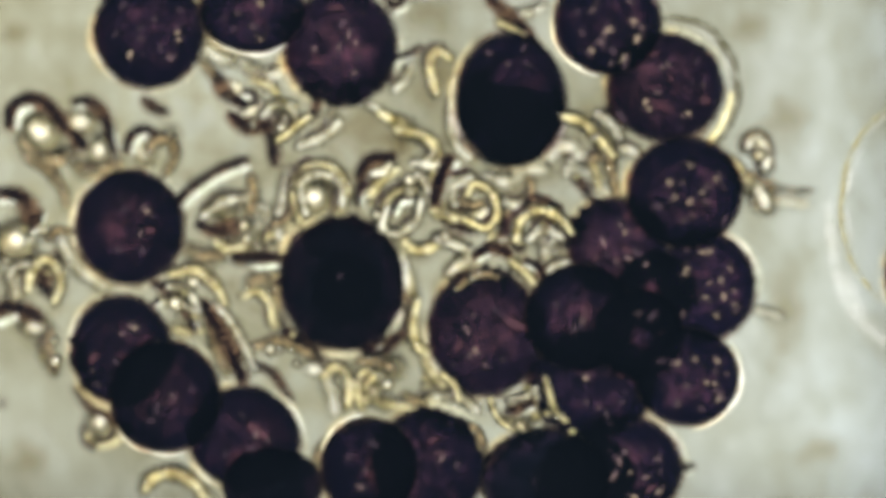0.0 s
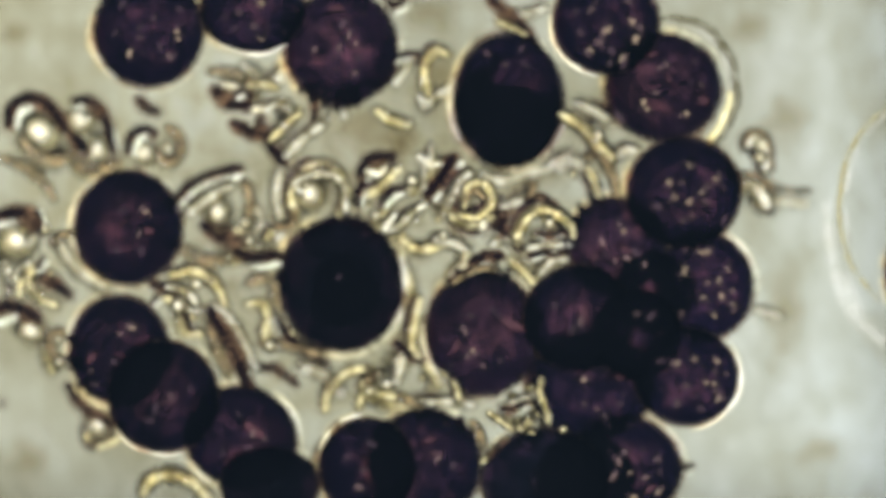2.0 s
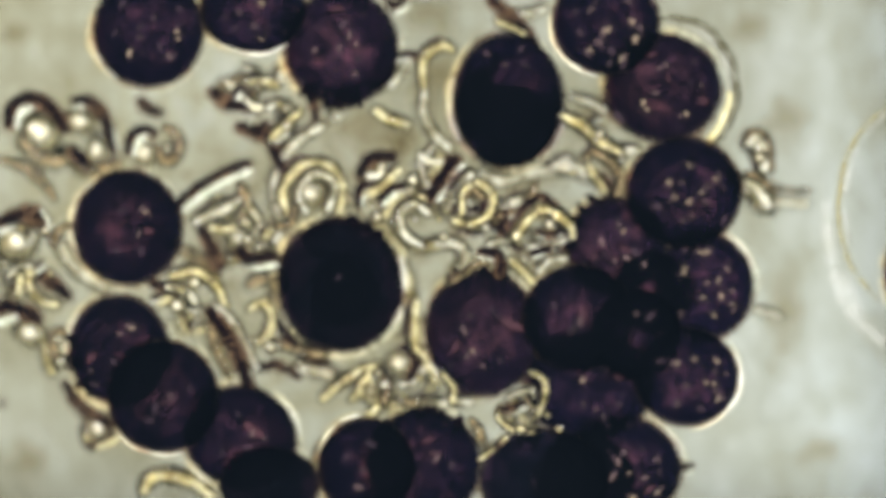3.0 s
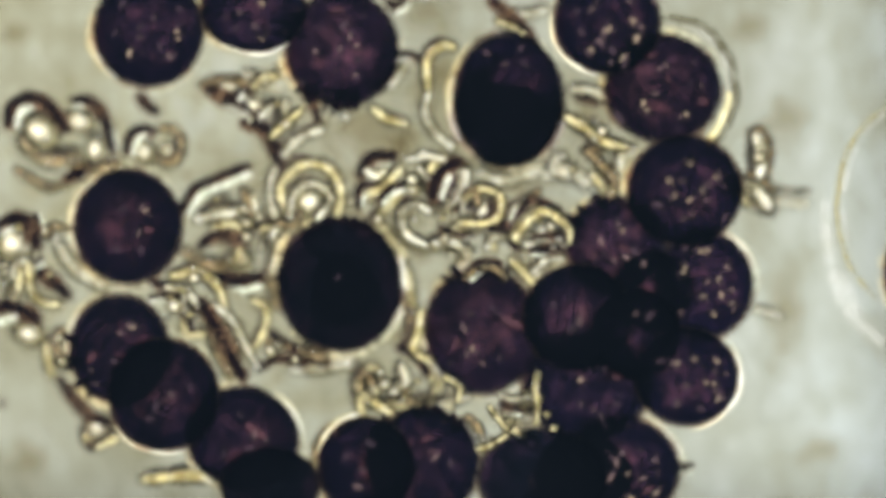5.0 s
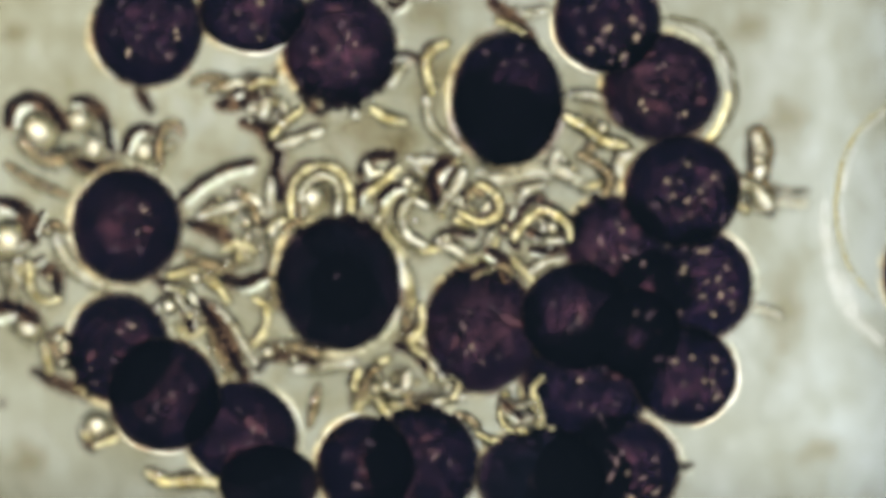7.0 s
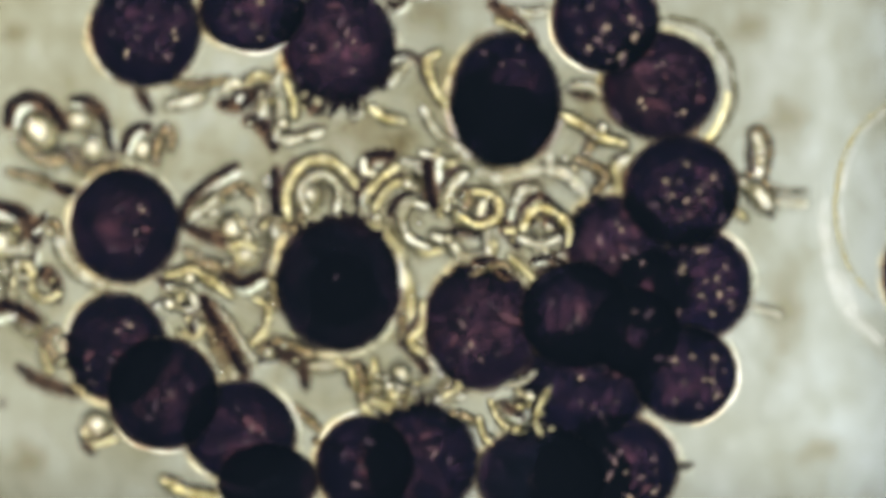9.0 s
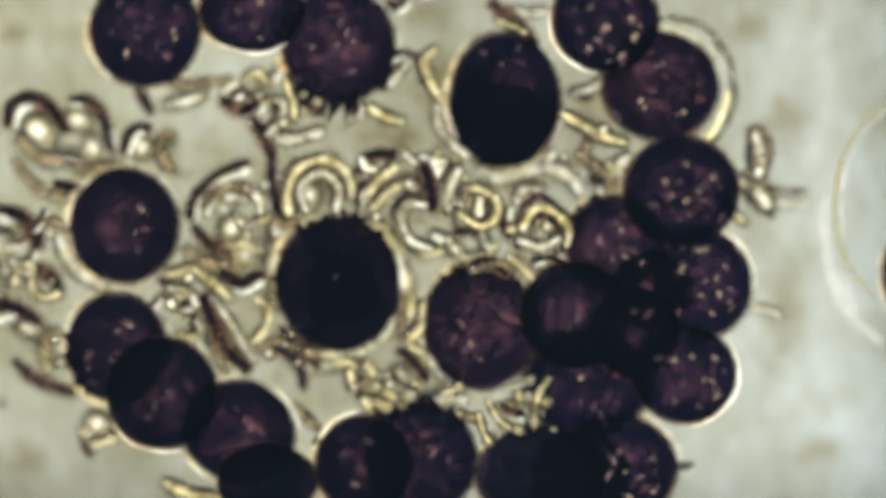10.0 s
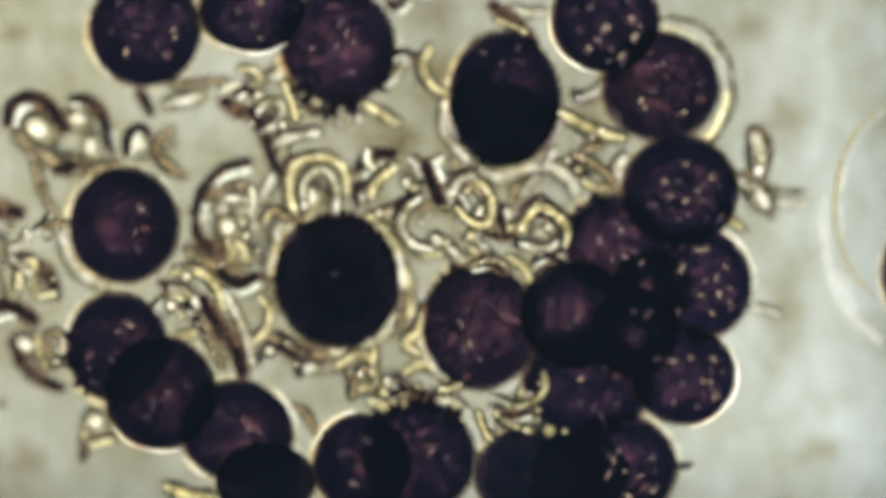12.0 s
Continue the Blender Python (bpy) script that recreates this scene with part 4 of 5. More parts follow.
    thread(DARK, 12, 0.050, (0, 470, 206, 482, 244, 488, 288), (1.5, 466, 222, 478, 250, 498, 276), (3, 472, 222, 484, 258, 504, 300), (5, 466, 220, 478, 250, 492, 276), (6.2, 470, 230, 480, 270, 490, 320), (7, 497, 254, 490, 310, 500, 366), (9, 490, 296, 488, 344, 496, 396), (12, 470, 232, 478, 262, 494, 300))
    thread(PALE, 11, 0.040, (0, 490, 400, 500, 350, 510, 300), (3, 500, 392, 484, 350, 490, 300), (7, 480, 400, 478, 350, 484, 300), (12, 504, 264, 486, 312, 466, 352))
    thread(GOLD, 11, 0.060, (0, 524, 396, 512, 336, 540, 292, 586, 290, 618, 336, 598, 386), (1.5, 524, 396, 514, 336, 546, 292, 590, 294, 619, 340, 598, 386), (3, 504, 392, 490, 340, 530, 286, 586, 288, 613, 332, 606, 382), (5, 500, 384, 488, 330, 532, 285, 584, 294, 609, 340, 600, 388),
           (6, 520, 384, 522, 336, 546, 306, 584, 306, 606, 334, 608, 376), (7, 524, 384, 522, 336, 546, 304, 584, 302, 606, 328, 610, 372), (9, 514, 392, 508, 336, 540, 288, 584, 288, 612, 314, 628, 340), (10.5, 520, 396, 508, 346, 530, 296, 580, 284, 612, 310, 614, 350), (12, 528, 392, 510, 342, 520, 290, 566, 278, 606, 298, 612, 342))
    thread(PALE, 10, 0.075, (0, 540, 380, 530, 330, 560, 306, 598, 324, 604, 366), (1.5, 540, 330, 530, 318, 560, 310, 596, 320, 606, 364), (3, 540, 378, 526, 340, 556, 304, 594, 326, 580, 372), (5, 514, 392, 518, 346, 552, 324, 582, 350, 560, 384),
           (7, 540, 374, 536, 336, 568, 312, 594, 330, 592, 374), (9, 542, 374, 530, 332, 570, 308, 598, 336, 592, 374), (10.5, 540, 372, 530, 330, 566, 302, 596, 330, 592, 372), (12, 538, 368, 536, 322, 570, 298, 594, 328, 592, 374))
    thread(GOLD, 11, 0.050, (0, 668, 198, 694, 212, 732, 224), (1.5, 666, 196, 690, 212, 728, 222), (5, 662, 194, 686, 210, 716, 218), (9, 660, 194, 684, 208, 708, 212), (12, 656, 190, 676, 202, 696, 214))
    thread(GOLD, 11, 0.060, (0, 770, 162, 759, 114, 772, 90, 796, 104), (1.5, 762, 176, 750, 122, 766, 88, 792, 98), (3, 752, 140, 752, 104, 776, 86, 790, 92), (5, 758, 146, 757, 104, 780, 84, 796, 88), (7, 764, 162, 752, 114, 766, 88, 788, 80), (9, 792, 196, 764, 154, 750, 104, 776, 84), (10.5, 786, 180, 764, 156, 746, 112, 766, 84), (12, 794, 170, 764, 154, 745, 118, 760, 84))
    thread(PALE, 9, 0.050, (0, 798, 170, 796, 226, 812, 264, 832, 280), (1.5, 742, 176, 752, 196, 776, 150, 800, 120), (3, 748, 150, 744, 194, 768, 240, 800, 270), (5, 756, 148, 745, 192, 772, 242, 808, 272), (7, 752, 174, 760, 218, 786, 246, 812, 268), (9, 756, 206, 776, 236, 800, 252, 816, 266), (10.5, 786, 196, 782, 222, 796, 246, 814, 260), (12, 786, 190, 786, 230, 800, 252, 820, 272))
    thread(PALE, 9, 0.050, (0, 732, 106, 718, 138, 690, 166), (1.5, 724, 106, 716, 122, 704, 140), (3, 720, 112, 706, 130, 690, 150), (9, 722, 110, 706, 128, 688, 150), (12, 716, 108, 702, 130, 684, 152))
    thread(DARK, 7, 0.060, (0, 698, 106, 724, 98, 746, 84), (5, 700, 102, 722, 98, 738, 106), (12, 694, 100, 716, 94, 738, 104))
    thread(DARK, 12, 0.060, (0, 872, 4, 894, 24, 918, 44, 940, 68), (5, 872, 4, 894, 24, 920, 46, 944, 74), (12, 866, 6, 892, 26, 922, 50, 952, 84))
    thread(GOLD, 8, 0.075, (0, 882, 40, 906, 50, 930, 62), (12, 880, 36, 904, 44, 928, 56))
    thread(PALE, 10, 0.040, (0, 906, 24, 934, 22, 960, 12), (5, 910, 20, 936, 24, 964, 16), (12, 906, 14, 932, 22, 962, 20))
    thread(DARK, 8, 0.050, (0, 686, 2, 700, 14, 714, 4), (12, 688, 6, 704, 14, 718, 2))
    thread(PALE, 9, 0.040, (0, 710, -12, 736, -4, 764, -10), (12, 710, -10, 738, -4, 764, -8))
    # tufts along the northern cell's lower edge
    thread(DARK, 8, 0.060, (0, 556, 170, 560, 190, 552, 206), (5, 540, 170, 556, 190, 562, 212), (9, 540, 180, 560, 198, 572, 190), (12, 536, 176, 556, 198, 574, 192))
    thread(PALE, 7, 0.050, (0, 640, 180, 650, 186, 662, 190), (3, 590, 180, 596, 194, 600, 210), (9, 640, 172, 636, 190, 638, 206), (12, 618, 178, 632, 200, 640, 222))
    thread(PALE, 7, 0.050, (0, 596, 186, 586, 200, 576, 214), (3, 584, 182, 588, 196, 586, 210), (7, 634, 180, 630, 194, 634, 206), (12, 598, 182, 600, 204, 596, 226))


def threads_middle():
    """The tangle in the middle of the field."""
    thread(DARK, 14, 0.050, (0, 640, 312, 658, 288, 692, 282), (5, 642, 308, 660, 284, 694, 280), (12, 636, 300, 660, 280, 694, 276))
    thread(GOLD, 10, 0.060, (0, 652, 346, 674, 318, 702, 298), (5, 652, 340, 676, 330, 704, 300), (9, 648, 342, 670, 316, 700, 294), (12, 654, 346, 664, 322, 696, 296))
    thread(DARK, 9, 0.055, (0, 634, 360, 638, 336, 652, 322), (5, 636, 366, 636, 340, 650, 326), (12, 634, 362, 634, 336, 648, 322))
    thread(GOLD, 10, 0.070, (0, 672, 390, 680, 360, 706, 338, 736, 336), (1.5, 668, 388, 684, 358, 708, 338, 732, 330), (3, 682, 380, 700, 350, 726, 344, 752, 352), (5, 662, 386, 688, 362, 708, 338, 738, 334), (7, 672, 388, 688, 354, 710, 336, 738, 344), (9, 660, 368, 680, 338, 706, 320, 736, 322), (12, 660, 380, 680, 376, 706, 366, 734, 350))
    thread(DARK, 8, 0.080, (0, 690, 380, 706, 352, 736, 346), (3, 672, 356, 694, 336, 720, 330), (7, 674, 352, 694, 334, 718, 328), (9, 694, 374, 704, 356, 724, 346), (12, 700, 380, 716, 356, 738, 344))
    thread(PALE, 10, 0.085, (0, 736, 364, 728, 390, 702, 408, 682, 398, 690, 372), (1.5, 736, 364, 720, 386, 700, 404, 680, 396, 686, 368), (3, 758, 376, 732, 358, 708, 378, 716, 412, 748, 434), (5, 762, 372, 736, 357, 710, 376, 716, 412, 758, 436), (7, 756, 362, 726, 350, 708, 380, 722, 416, 756, 436), (9, 756, 362, 726, 355, 708, 380, 722, 420, 762, 441), (12, 742, 350, 720, 370, 706, 400, 730, 430, 766, 441))
    thread(GOLD, 11, 0.050, (0, 708, 420, 730, 440, 756, 440, 782, 424), (1.5, 706, 420, 728, 438, 760, 440, 780, 430), (3, 712, 416, 740, 436, 772, 432, 796, 428), (7, 704, 410, 730, 430, 762, 440, 780, 436), (12, 704, 410, 724, 430, 752, 446, 782, 446))
    thread(PALE, 14, 0.060, (0, 772, 420, 804, 432, 832, 452, 796, 482), (1.5, 778, 424, 810, 436, 824, 456, 800, 480), (3, 772, 430, 804, 430, 824, 458, 800, 492), (5, 770, 430, 802, 430, 828, 456, 806, 478), (7, 778, 424, 808, 442, 834, 460, 872, 440), (9, 770, 416, 802, 432, 820, 458, 862, 454), (12, 770, 420, 800, 442, 824, 464, 862, 450))
    thread(DARK, 9, 0.050, (0, 786, 392, 812, 406, 842, 410), (3, 800, 392, 822, 408, 850, 412), (5, 770, 402, 804, 412, 846, 416), (9, 790, 412, 820, 410, 850, 420), (12, 860, 408, 876, 420, 900, 420))
    thread(GOLD, 12, 0.055, (0, 690, 224, 742, 236, 776, 268, 782, 318), (0.5, 722, 234, 760, 258, 780, 300, 770, 344), (0.8, 780, 280, 768, 310, 762, 336, 784, 352), (1.5, 800, 284, 764, 300, 758, 340, 784, 362), (3, 806, 288, 772, 296, 760, 336, 786, 362), (5, 826, 296, 786, 282, 756, 304, 762, 346), (7, 812, 290, 776, 284, 752, 310, 764, 352), (9, 800, 290, 764, 290, 752, 322, 766, 360), (12, 742, 316, 756, 290, 778, 320, 790, 366))
    thread(DARK, 14, 0.075, (0, 794, 290, 782, 318, 774, 350), (1.5, 800, 286, 786, 316, 762, 342), (3, 808, 284, 788, 314, 764, 350), (5, 812, 290, 780, 310, 768, 350), (7, 790, 290, 768, 312, 776, 352), (9, 762, 294, 764, 324, 770, 358), (10.5, 754, 296, 768, 324, 774, 364), (12, 756, 290, 770, 324, 786, 364))
    thread(PALE, 13, 0.085, (0, 802, 362, 798, 330, 828, 314), (1.5, 786, 366, 800, 336, 822, 310), (3, 784, 370, 808, 340, 830, 308), (5, 784, 370, 812, 340, 822, 304), (7, 776, 366, 800, 335, 816, 304), (9, 786, 372, 795, 330, 822, 304), (10.5, 790, 366, 792, 332, 802, 304), (12, 790, 362, 805, 326, 834, 310))
    thread(GOLD, 10, 0.100, (0, 826, 346, 836, 326, 862, 336, 876, 370, 860, 400, 824, 386), (1.5, 822, 356, 830, 326, 860, 325, 870, 360, 842, 386, 810, 376), (3, 815, 378, 820, 340, 846, 328, 868, 350, 860, 380, 832, 396), (5, 820, 346, 850, 330, 885, 346, 880, 384, 850, 396, 812, 396),
           (7, 830, 350, 846, 326, 876, 346, 880, 376, 850, 391, 814, 376), (9, 820, 350, 842, 338, 876, 350, 880, 380, 846, 396, 814, 380), (10.5, 820, 345, 836, 326, 872, 350, 872, 390, 846, 398, 815, 380), (12, 826, 340, 846, 326, 866, 350, 860, 390, 832, 386, 815, 368))
    thread(RUST, 8, 0.110, (0, 812, 350, 832, 366, 856, 360), (1.5, 826, 354, 838, 340, 856, 352), (3, 822, 350, 836, 336, 852, 350), (5, 826, 342, 840, 336, 846, 360), (7, 826, 352, 834, 336, 852, 344), (9, 822, 336, 832, 346, 824, 366), (12, 822, 330, 836, 326, 848, 344))
    thread(DARK, 9, 0.070, (0, 806, 360, 830, 372, 852, 366), (5, 806, 370, 830, 366, 850, 372), (7, 810, 366, 824, 346, 842, 350), (12, 812, 350, 818, 376, 838, 396))
    thread(GOLD, 11, 0.070, (0, 764, 372, 800, 383, 838, 378), (1.5, 790, 376, 826, 394, 866, 384), (3, 806, 388, 838, 396, 866, 380), (5, 804, 400, 842, 400, 878, 388), (7, 802, 386, 838, 396, 876, 384), (9, 806, 386, 842, 396, 876, 384), (12, 836, 412, 854, 396, 870, 374))
    thread(GOLD, 9, 0.060, (0, 868, 366, 880, 400, 864, 432), (1.5, 860, 378, 880, 402, 880, 436), (3, 858, 372, 878, 396, 886, 430), (5, 858, 388, 866, 414, 876, 442), (7, 842, 462, 868, 446, 880, 420), (9, 838, 464, 866, 452, 876, 428), (10.5, 830, 464, 862, 452, 880, 436), (12, 836, 440, 858, 452, 882, 460))
    thread(DARK, 10, 0.130, (0, 846, 452, 872, 440, 896, 448), (1.5, 830, 472, 862, 452, 886, 442), (3, 850, 446, 884, 456, 884, 486), (5, 822, 492, 850, 470, 888, 466), (7, 866, 446, 894, 466, 896, 492), (9, 850, 466, 876, 470, 890, 484), (12, 838, 470, 866, 466, 892, 480))
    thread(RUST, 6, 0.165, (0, 800, 516, 826, 492, 860, 482, 892, 490), (1.5, 794, 504, 826, 484, 860, 480, 886, 482), (3, 796, 500, 820, 484, 850, 464, 866, 470), (5, 836, 486, 852, 476, 870, 476, 884, 488), (7, 850, 486, 866, 478, 884, 474, 894, 484), (12, 842, 470, 858, 462, 876, 462, 890, 474))
    thread(GOLD, 12, 0.090, (0, 908, 424, 916, 390, 950, 370, 988, 384, 1012, 416), (1.5, 910, 418, 926, 386, 962, 369, 1006, 396, 1014, 420), (3, 912, 416, 934, 386, 966, 370, 1004, 398, 1010, 420), (5, 908, 418, 934, 386, 962, 372, 1002, 402, 1006, 428), (7, 908, 416, 930, 388, 962, 370, 1000, 396, 1006, 424), (9, 926, 400, 944, 370, 972, 370, 1002, 398, 1000, 430), (12, 922, 402, 944, 370, 972, 371, 1000, 402, 996, 432))
    thread(DARK, 11, 0.070, (0, 894, 384, 896, 416, 918, 436), (3, 896, 380, 892, 412, 918, 438), (7, 898, 370, 894, 400, 914, 436), (12, 888, 378, 896, 408, 916, 428))
    thread(DARK, 8, 0.085, (0, 915, 380, 950, 352, 990, 368), (1.5, 920, 372, 955, 352, 1000, 378), (3, 925, 370, 960, 352, 1000, 380), (5, 915, 385, 945, 356, 990, 372), (7, 920, 375, 950, 355, 1000, 380), (9, 925, 372, 955, 350, 995, 378), (12, 925, 376, 955, 352, 996, 382))
    thread(PALE, 10, 0.075, (0, 936, 424, 960, 404, 990, 416), (1.5, 934, 438, 966, 430, 1004, 436), (3, 938, 436, 972, 436, 1006, 418), (5, 934, 430, 964, 440, 996, 430), (7, 920, 410, 956, 424, 1004, 424), (9, 918, 420, 954, 432, 988, 420), (12, 924, 430, 960, 440, 988, 426))
    thread(DARK, 7, 0.095, (0, 944, 400, 966, 392, 986, 404), (1.5, 942, 416, 972, 422, 1000, 410), (3, 942, 412, 976, 420, 1002, 408), (5, 950, 420, 970, 422, 990, 416), (7, 928, 396, 936, 412, 960, 420), (9, 946, 396, 962, 390, 980, 402), (12, 948, 392, 962, 384, 980, 396))
    thread(GOLD, 9, 0.080, (0, 902, 460, 926, 480, 946, 504), (5, 904, 460, 926, 482, 946, 506), (9, 904, 456, 920, 470, 944, 496), (12, 902, 456, 924, 472, 940, 500))
    thread(PALE, 9, 0.080, (0, 958, 500, 976, 472, 1004, 460), (3, 950, 480, 974, 458, 1000, 456), (7, 930, 486, 956, 466, 992, 454), (9, 944, 504, 966, 486, 988, 478), (12, 944, 506, 962, 486, 980, 480))
    thread(DARK, 8, 0.110, (0, 936, 466, 952, 476, 962, 496), (3, 938, 450, 966, 444, 996, 440), (7, 930, 442, 964, 448, 1002, 440), (9, 948, 462, 968, 458, 990, 464), (12, 946, 462, 968, 454, 992, 466))
    thread(PALE, 10, 0.050, (0, 888, 352, 914, 360, 936, 342), (1.5, 890, 362, 918, 356, 936, 334), (3, 890, 366, 914, 354, 940, 346), (5, 890, 380, 914, 366, 936, 352), (7, 918, 360, 932, 334, 960, 326), (9, 904, 362, 926, 332, 960, 334), (10.5, 906, 362, 924, 334, 966, 326), (12, 906, 358, 922, 336, 946, 312))
    thread(RUST, 8, 0.070, (0, 934, 352, 940, 334, 936, 318), (3, 930, 360, 942, 344, 946, 326), (7, 924, 366, 942, 350, 966, 346), (9, 924, 366, 948, 346, 980, 350), (12, 920, 330, 910, 344, 906, 366))


def threads_low():
    """Thick clear threads that lie deepest, on the slide itself."""
    thread(PALE, 13, 0.018, (0, 430, 420, 460, 400, 480, 430, 470, 470), (5, 440, 420, 466, 410, 486, 436, 480, 470), (12, 440, 400, 470, 396, 486, 430, 476, 476))
    thread(GOLD, 13, 0.018, (0, 690, 440, 712, 476, 724, 520, 728, 560), (12, 684, 430, 706, 470, 720, 516, 726, 560))
    thread(PALE, 13, 0.018, (0, 866, 312, 900, 318, 930, 300, 960, 300), (5, 850, 306, 884, 316, 920, 310, 960, 296), (12, 840, 300, 880, 312, 920, 300, 970, 290))
    thread(RUST, 12, 0.018, (0, 320, 430, 350, 450, 390, 452, 420, 440), (5, 320, 440, 350, 462, 390, 470, 430, 460), (12, 330, 440, 360, 460, 396, 474, 430, 476))
    thread(PALE, 13, 0.018, (0, 970, 280, 990, 260, 1014, 262, 1036, 290), (5, 960, 310, 990, 300, 1020, 310, 1040, 330), (12, 960, 290, 990, 300, 1010, 320, 1016, 346))
    thread(GOLD, 12, 0.018, (0, 640, 420, 664, 400, 690, 424, 716, 450), (12, 636, 402, 662, 396, 690, 424, 712, 456))
    thread(RUST, 12, 0.018, (0, 440, 500, 470, 490, 486, 500, 490, 540), (12, 440, 520, 460, 500, 484, 506, 488, 540))
    thread(PALE, 12, 0.018, (0, 540, 640, 570, 650, 590, 690, 600, 740), (5, 520, 650, 560, 650, 590, 646, 620, 640), (12, 540, 650, 570, 646, 600, 644, 630, 640))
    thread(RUST, 12, 0.018, (0, 130, 280, 150, 300, 180, 300, 210, 290), (12, 120, 276, 146, 296, 176, 300, 204, 290))
    thread(PALE, 14, 0.018, (0, 10, 470, 26, 500, 24, 530, 6, 560), (12, 4, 470, 18, 500, 18, 530, 2, 560))
    thread(GOLD, 12, 0.018, (0, 650, 700, 690, 714, 730, 712, 770, 704), (12, 660, 708, 690, 716, 730, 712, 770, 700))
    thread(PALE, 12, 0.018, (0, 430, 110, 460, 130, 490, 130, 500, 110), (5, 440, 130, 470, 150, 490, 150, 500, 120), (12, 440, 150, 470, 140, 490, 130, 496, 110))


def threads_south():
    """Threads in the southern gap, over the cells there."""
    thread(GOLD, 10, 0.050, (0, 564, 664, 590, 640, 616, 656, 624, 692, 618, 730), (1.5, 572, 740, 570, 704, 590, 672, 624, 656, 650, 660), (3, 576, 700, 594, 684, 616, 668, 640, 656, 664, 650), (5, 634, 716, 630, 682, 640, 654, 664, 652, 676, 676), (7, 634, 716, 634, 690, 648, 668, 664, 650, 682, 640), (9, 600, 640, 626, 654, 640, 680, 640, 706, 654, 730), (12, 596, 646, 620, 630, 648, 628, 662, 650, 660, 684))
    thread(GOLD, 10, 0.060, (0, 640, 724, 630, 684, 648, 656, 668, 690), (1.5, 636, 728, 642, 692, 680, 692, 722, 684), (3, 632, 706, 650, 690, 664, 712, 650, 730), (5, 646, 732, 642, 704, 664, 716, 690, 732), (7, 646, 722, 662, 708, 676, 724, 690, 734), (9, 660, 630, 664, 668, 694, 700, 732, 710), (10.5, 654, 652, 672, 676, 690, 696, 714, 706), (12, 664, 618, 660, 656, 676, 690, 700, 710))
    thread(RUST, 11, 0.075, (0, 644, 640, 668, 640, 690, 650), (1.5, 640, 690, 646, 664, 664, 644), (3, 672, 648, 690, 682, 678, 720), (5, 634, 690, 644, 656, 664, 684), (7, 636, 702, 652, 672, 668, 650), (9, 634, 650, 642, 674, 640, 700), (10.5, 640, 736, 624, 694, 652, 650), (12, 624, 700, 628, 672, 650, 650))
    thread(DARK, 10, 0.060, (0, 640, 622, 676, 620, 712, 592), (1.5, 700, 610, 716, 622, 744, 620), (3, 716, 616, 738, 636, 724, 670), (5, 706, 614, 740, 630, 756, 662), (7, 702, 612, 736, 622, 756, 654), (9, 716, 612, 740, 632, 752, 656), (12, 690, 700, 716, 690, 750, 696))
    thread(PALE, 12, 0.050, (0, 664, 616, 688, 606, 712, 592), (1.5, 688, 674, 690, 640, 700, 608), (3, 704, 682, 734, 672, 756, 640), (5, 696, 690, 716, 676, 708, 650), (7, 690, 690, 712, 690, 720, 660), (9, 690, 670, 706, 684, 730, 690), (12, 690, 660, 704, 690, 726, 708))
    thread(GOLD, 11, 0.070, (0, 738, 530, 728, 574, 734, 606, 756, 628), (1.5, 742, 534, 732, 570, 726, 600, 738, 624), (3, 736, 540, 732, 574, 734, 606, 750, 624), (5, 742, 560, 738, 590, 732, 614, 756, 632), (7, 742, 540, 746, 576, 724, 606, 752, 630), (9, 746, 536, 744, 576, 724, 604, 748, 624), (12, 752, 540, 736, 586, 714, 606, 740, 624))
    thread(RUST, 8, 0.060, (0, 716, 520, 722, 550, 718, 586), (5, 716, 536, 724, 562, 718, 590), (9, 714, 536, 710, 566, 712, 596), (12, 716, 520, 708, 560, 704, 592))
    thread(GOLD, 9, 0.050, (0, 752, 640, 764, 660, 784, 684), (5, 742, 620, 756, 646, 764, 672), (7, 742, 618, 756, 640, 762, 670), (9, 744, 624, 752, 650, 752, 668), (10.5, 744, 630, 752, 660, 738, 700), (12, 724, 656, 746, 646, 764, 656))
    thread(PALE, 10, 0.050, (0, 780, 700, 812, 702, 840, 722), (5, 760, 716, 786, 712, 810, 706), (9, 736, 712, 780, 704, 826, 700), (12, 756, 706, 796, 708, 832, 730))
    thread(GOLD, 7, 0.130, (0, 862, 826, 880, 804, 898, 784), (5, 856, 790, 870, 786, 886, 776), (9, 848, 740, 856, 770, 874, 786), (12, 844, 720, 856, 760, 876, 788))
    thread(GOLD, 6, 0.140, (0, 868, 708, 876, 732, 896, 752, 930, 762), (1.5, 860, 736, 882, 744, 908, 756, 944, 766), (3, 884, 716, 880, 740, 906, 760, 944, 764), (5, 870, 724, 886, 746, 906, 764, 930, 770), (7, 886, 704, 884, 736, 900, 760, 936, 764), (9, 868, 710, 880, 740, 902, 758, 930, 764), (10.5, 866, 716, 884, 742, 906, 756, 930, 766), (12, 862, 724, 892, 748, 928, 760, 976, 764))
    thread(GOLD, 5.5, 0.195, (0, 956, 648, 968, 690, 984, 738, 1014, 764), (1.5, 964, 676, 950, 700, 966, 728, 984, 752), (3, 940, 662, 962, 676, 962, 704, 950, 732), (5, 950, 664, 946, 690, 950, 716, 948, 746), (7, 960, 664, 940, 690, 952, 716, 958, 750), (9, 968, 696, 956, 716, 948, 740, 956, 760), (10.5, 970, 664, 952, 690, 944, 720, 936, 744), (12, 962, 656, 966, 686, 944, 710, 908, 724))
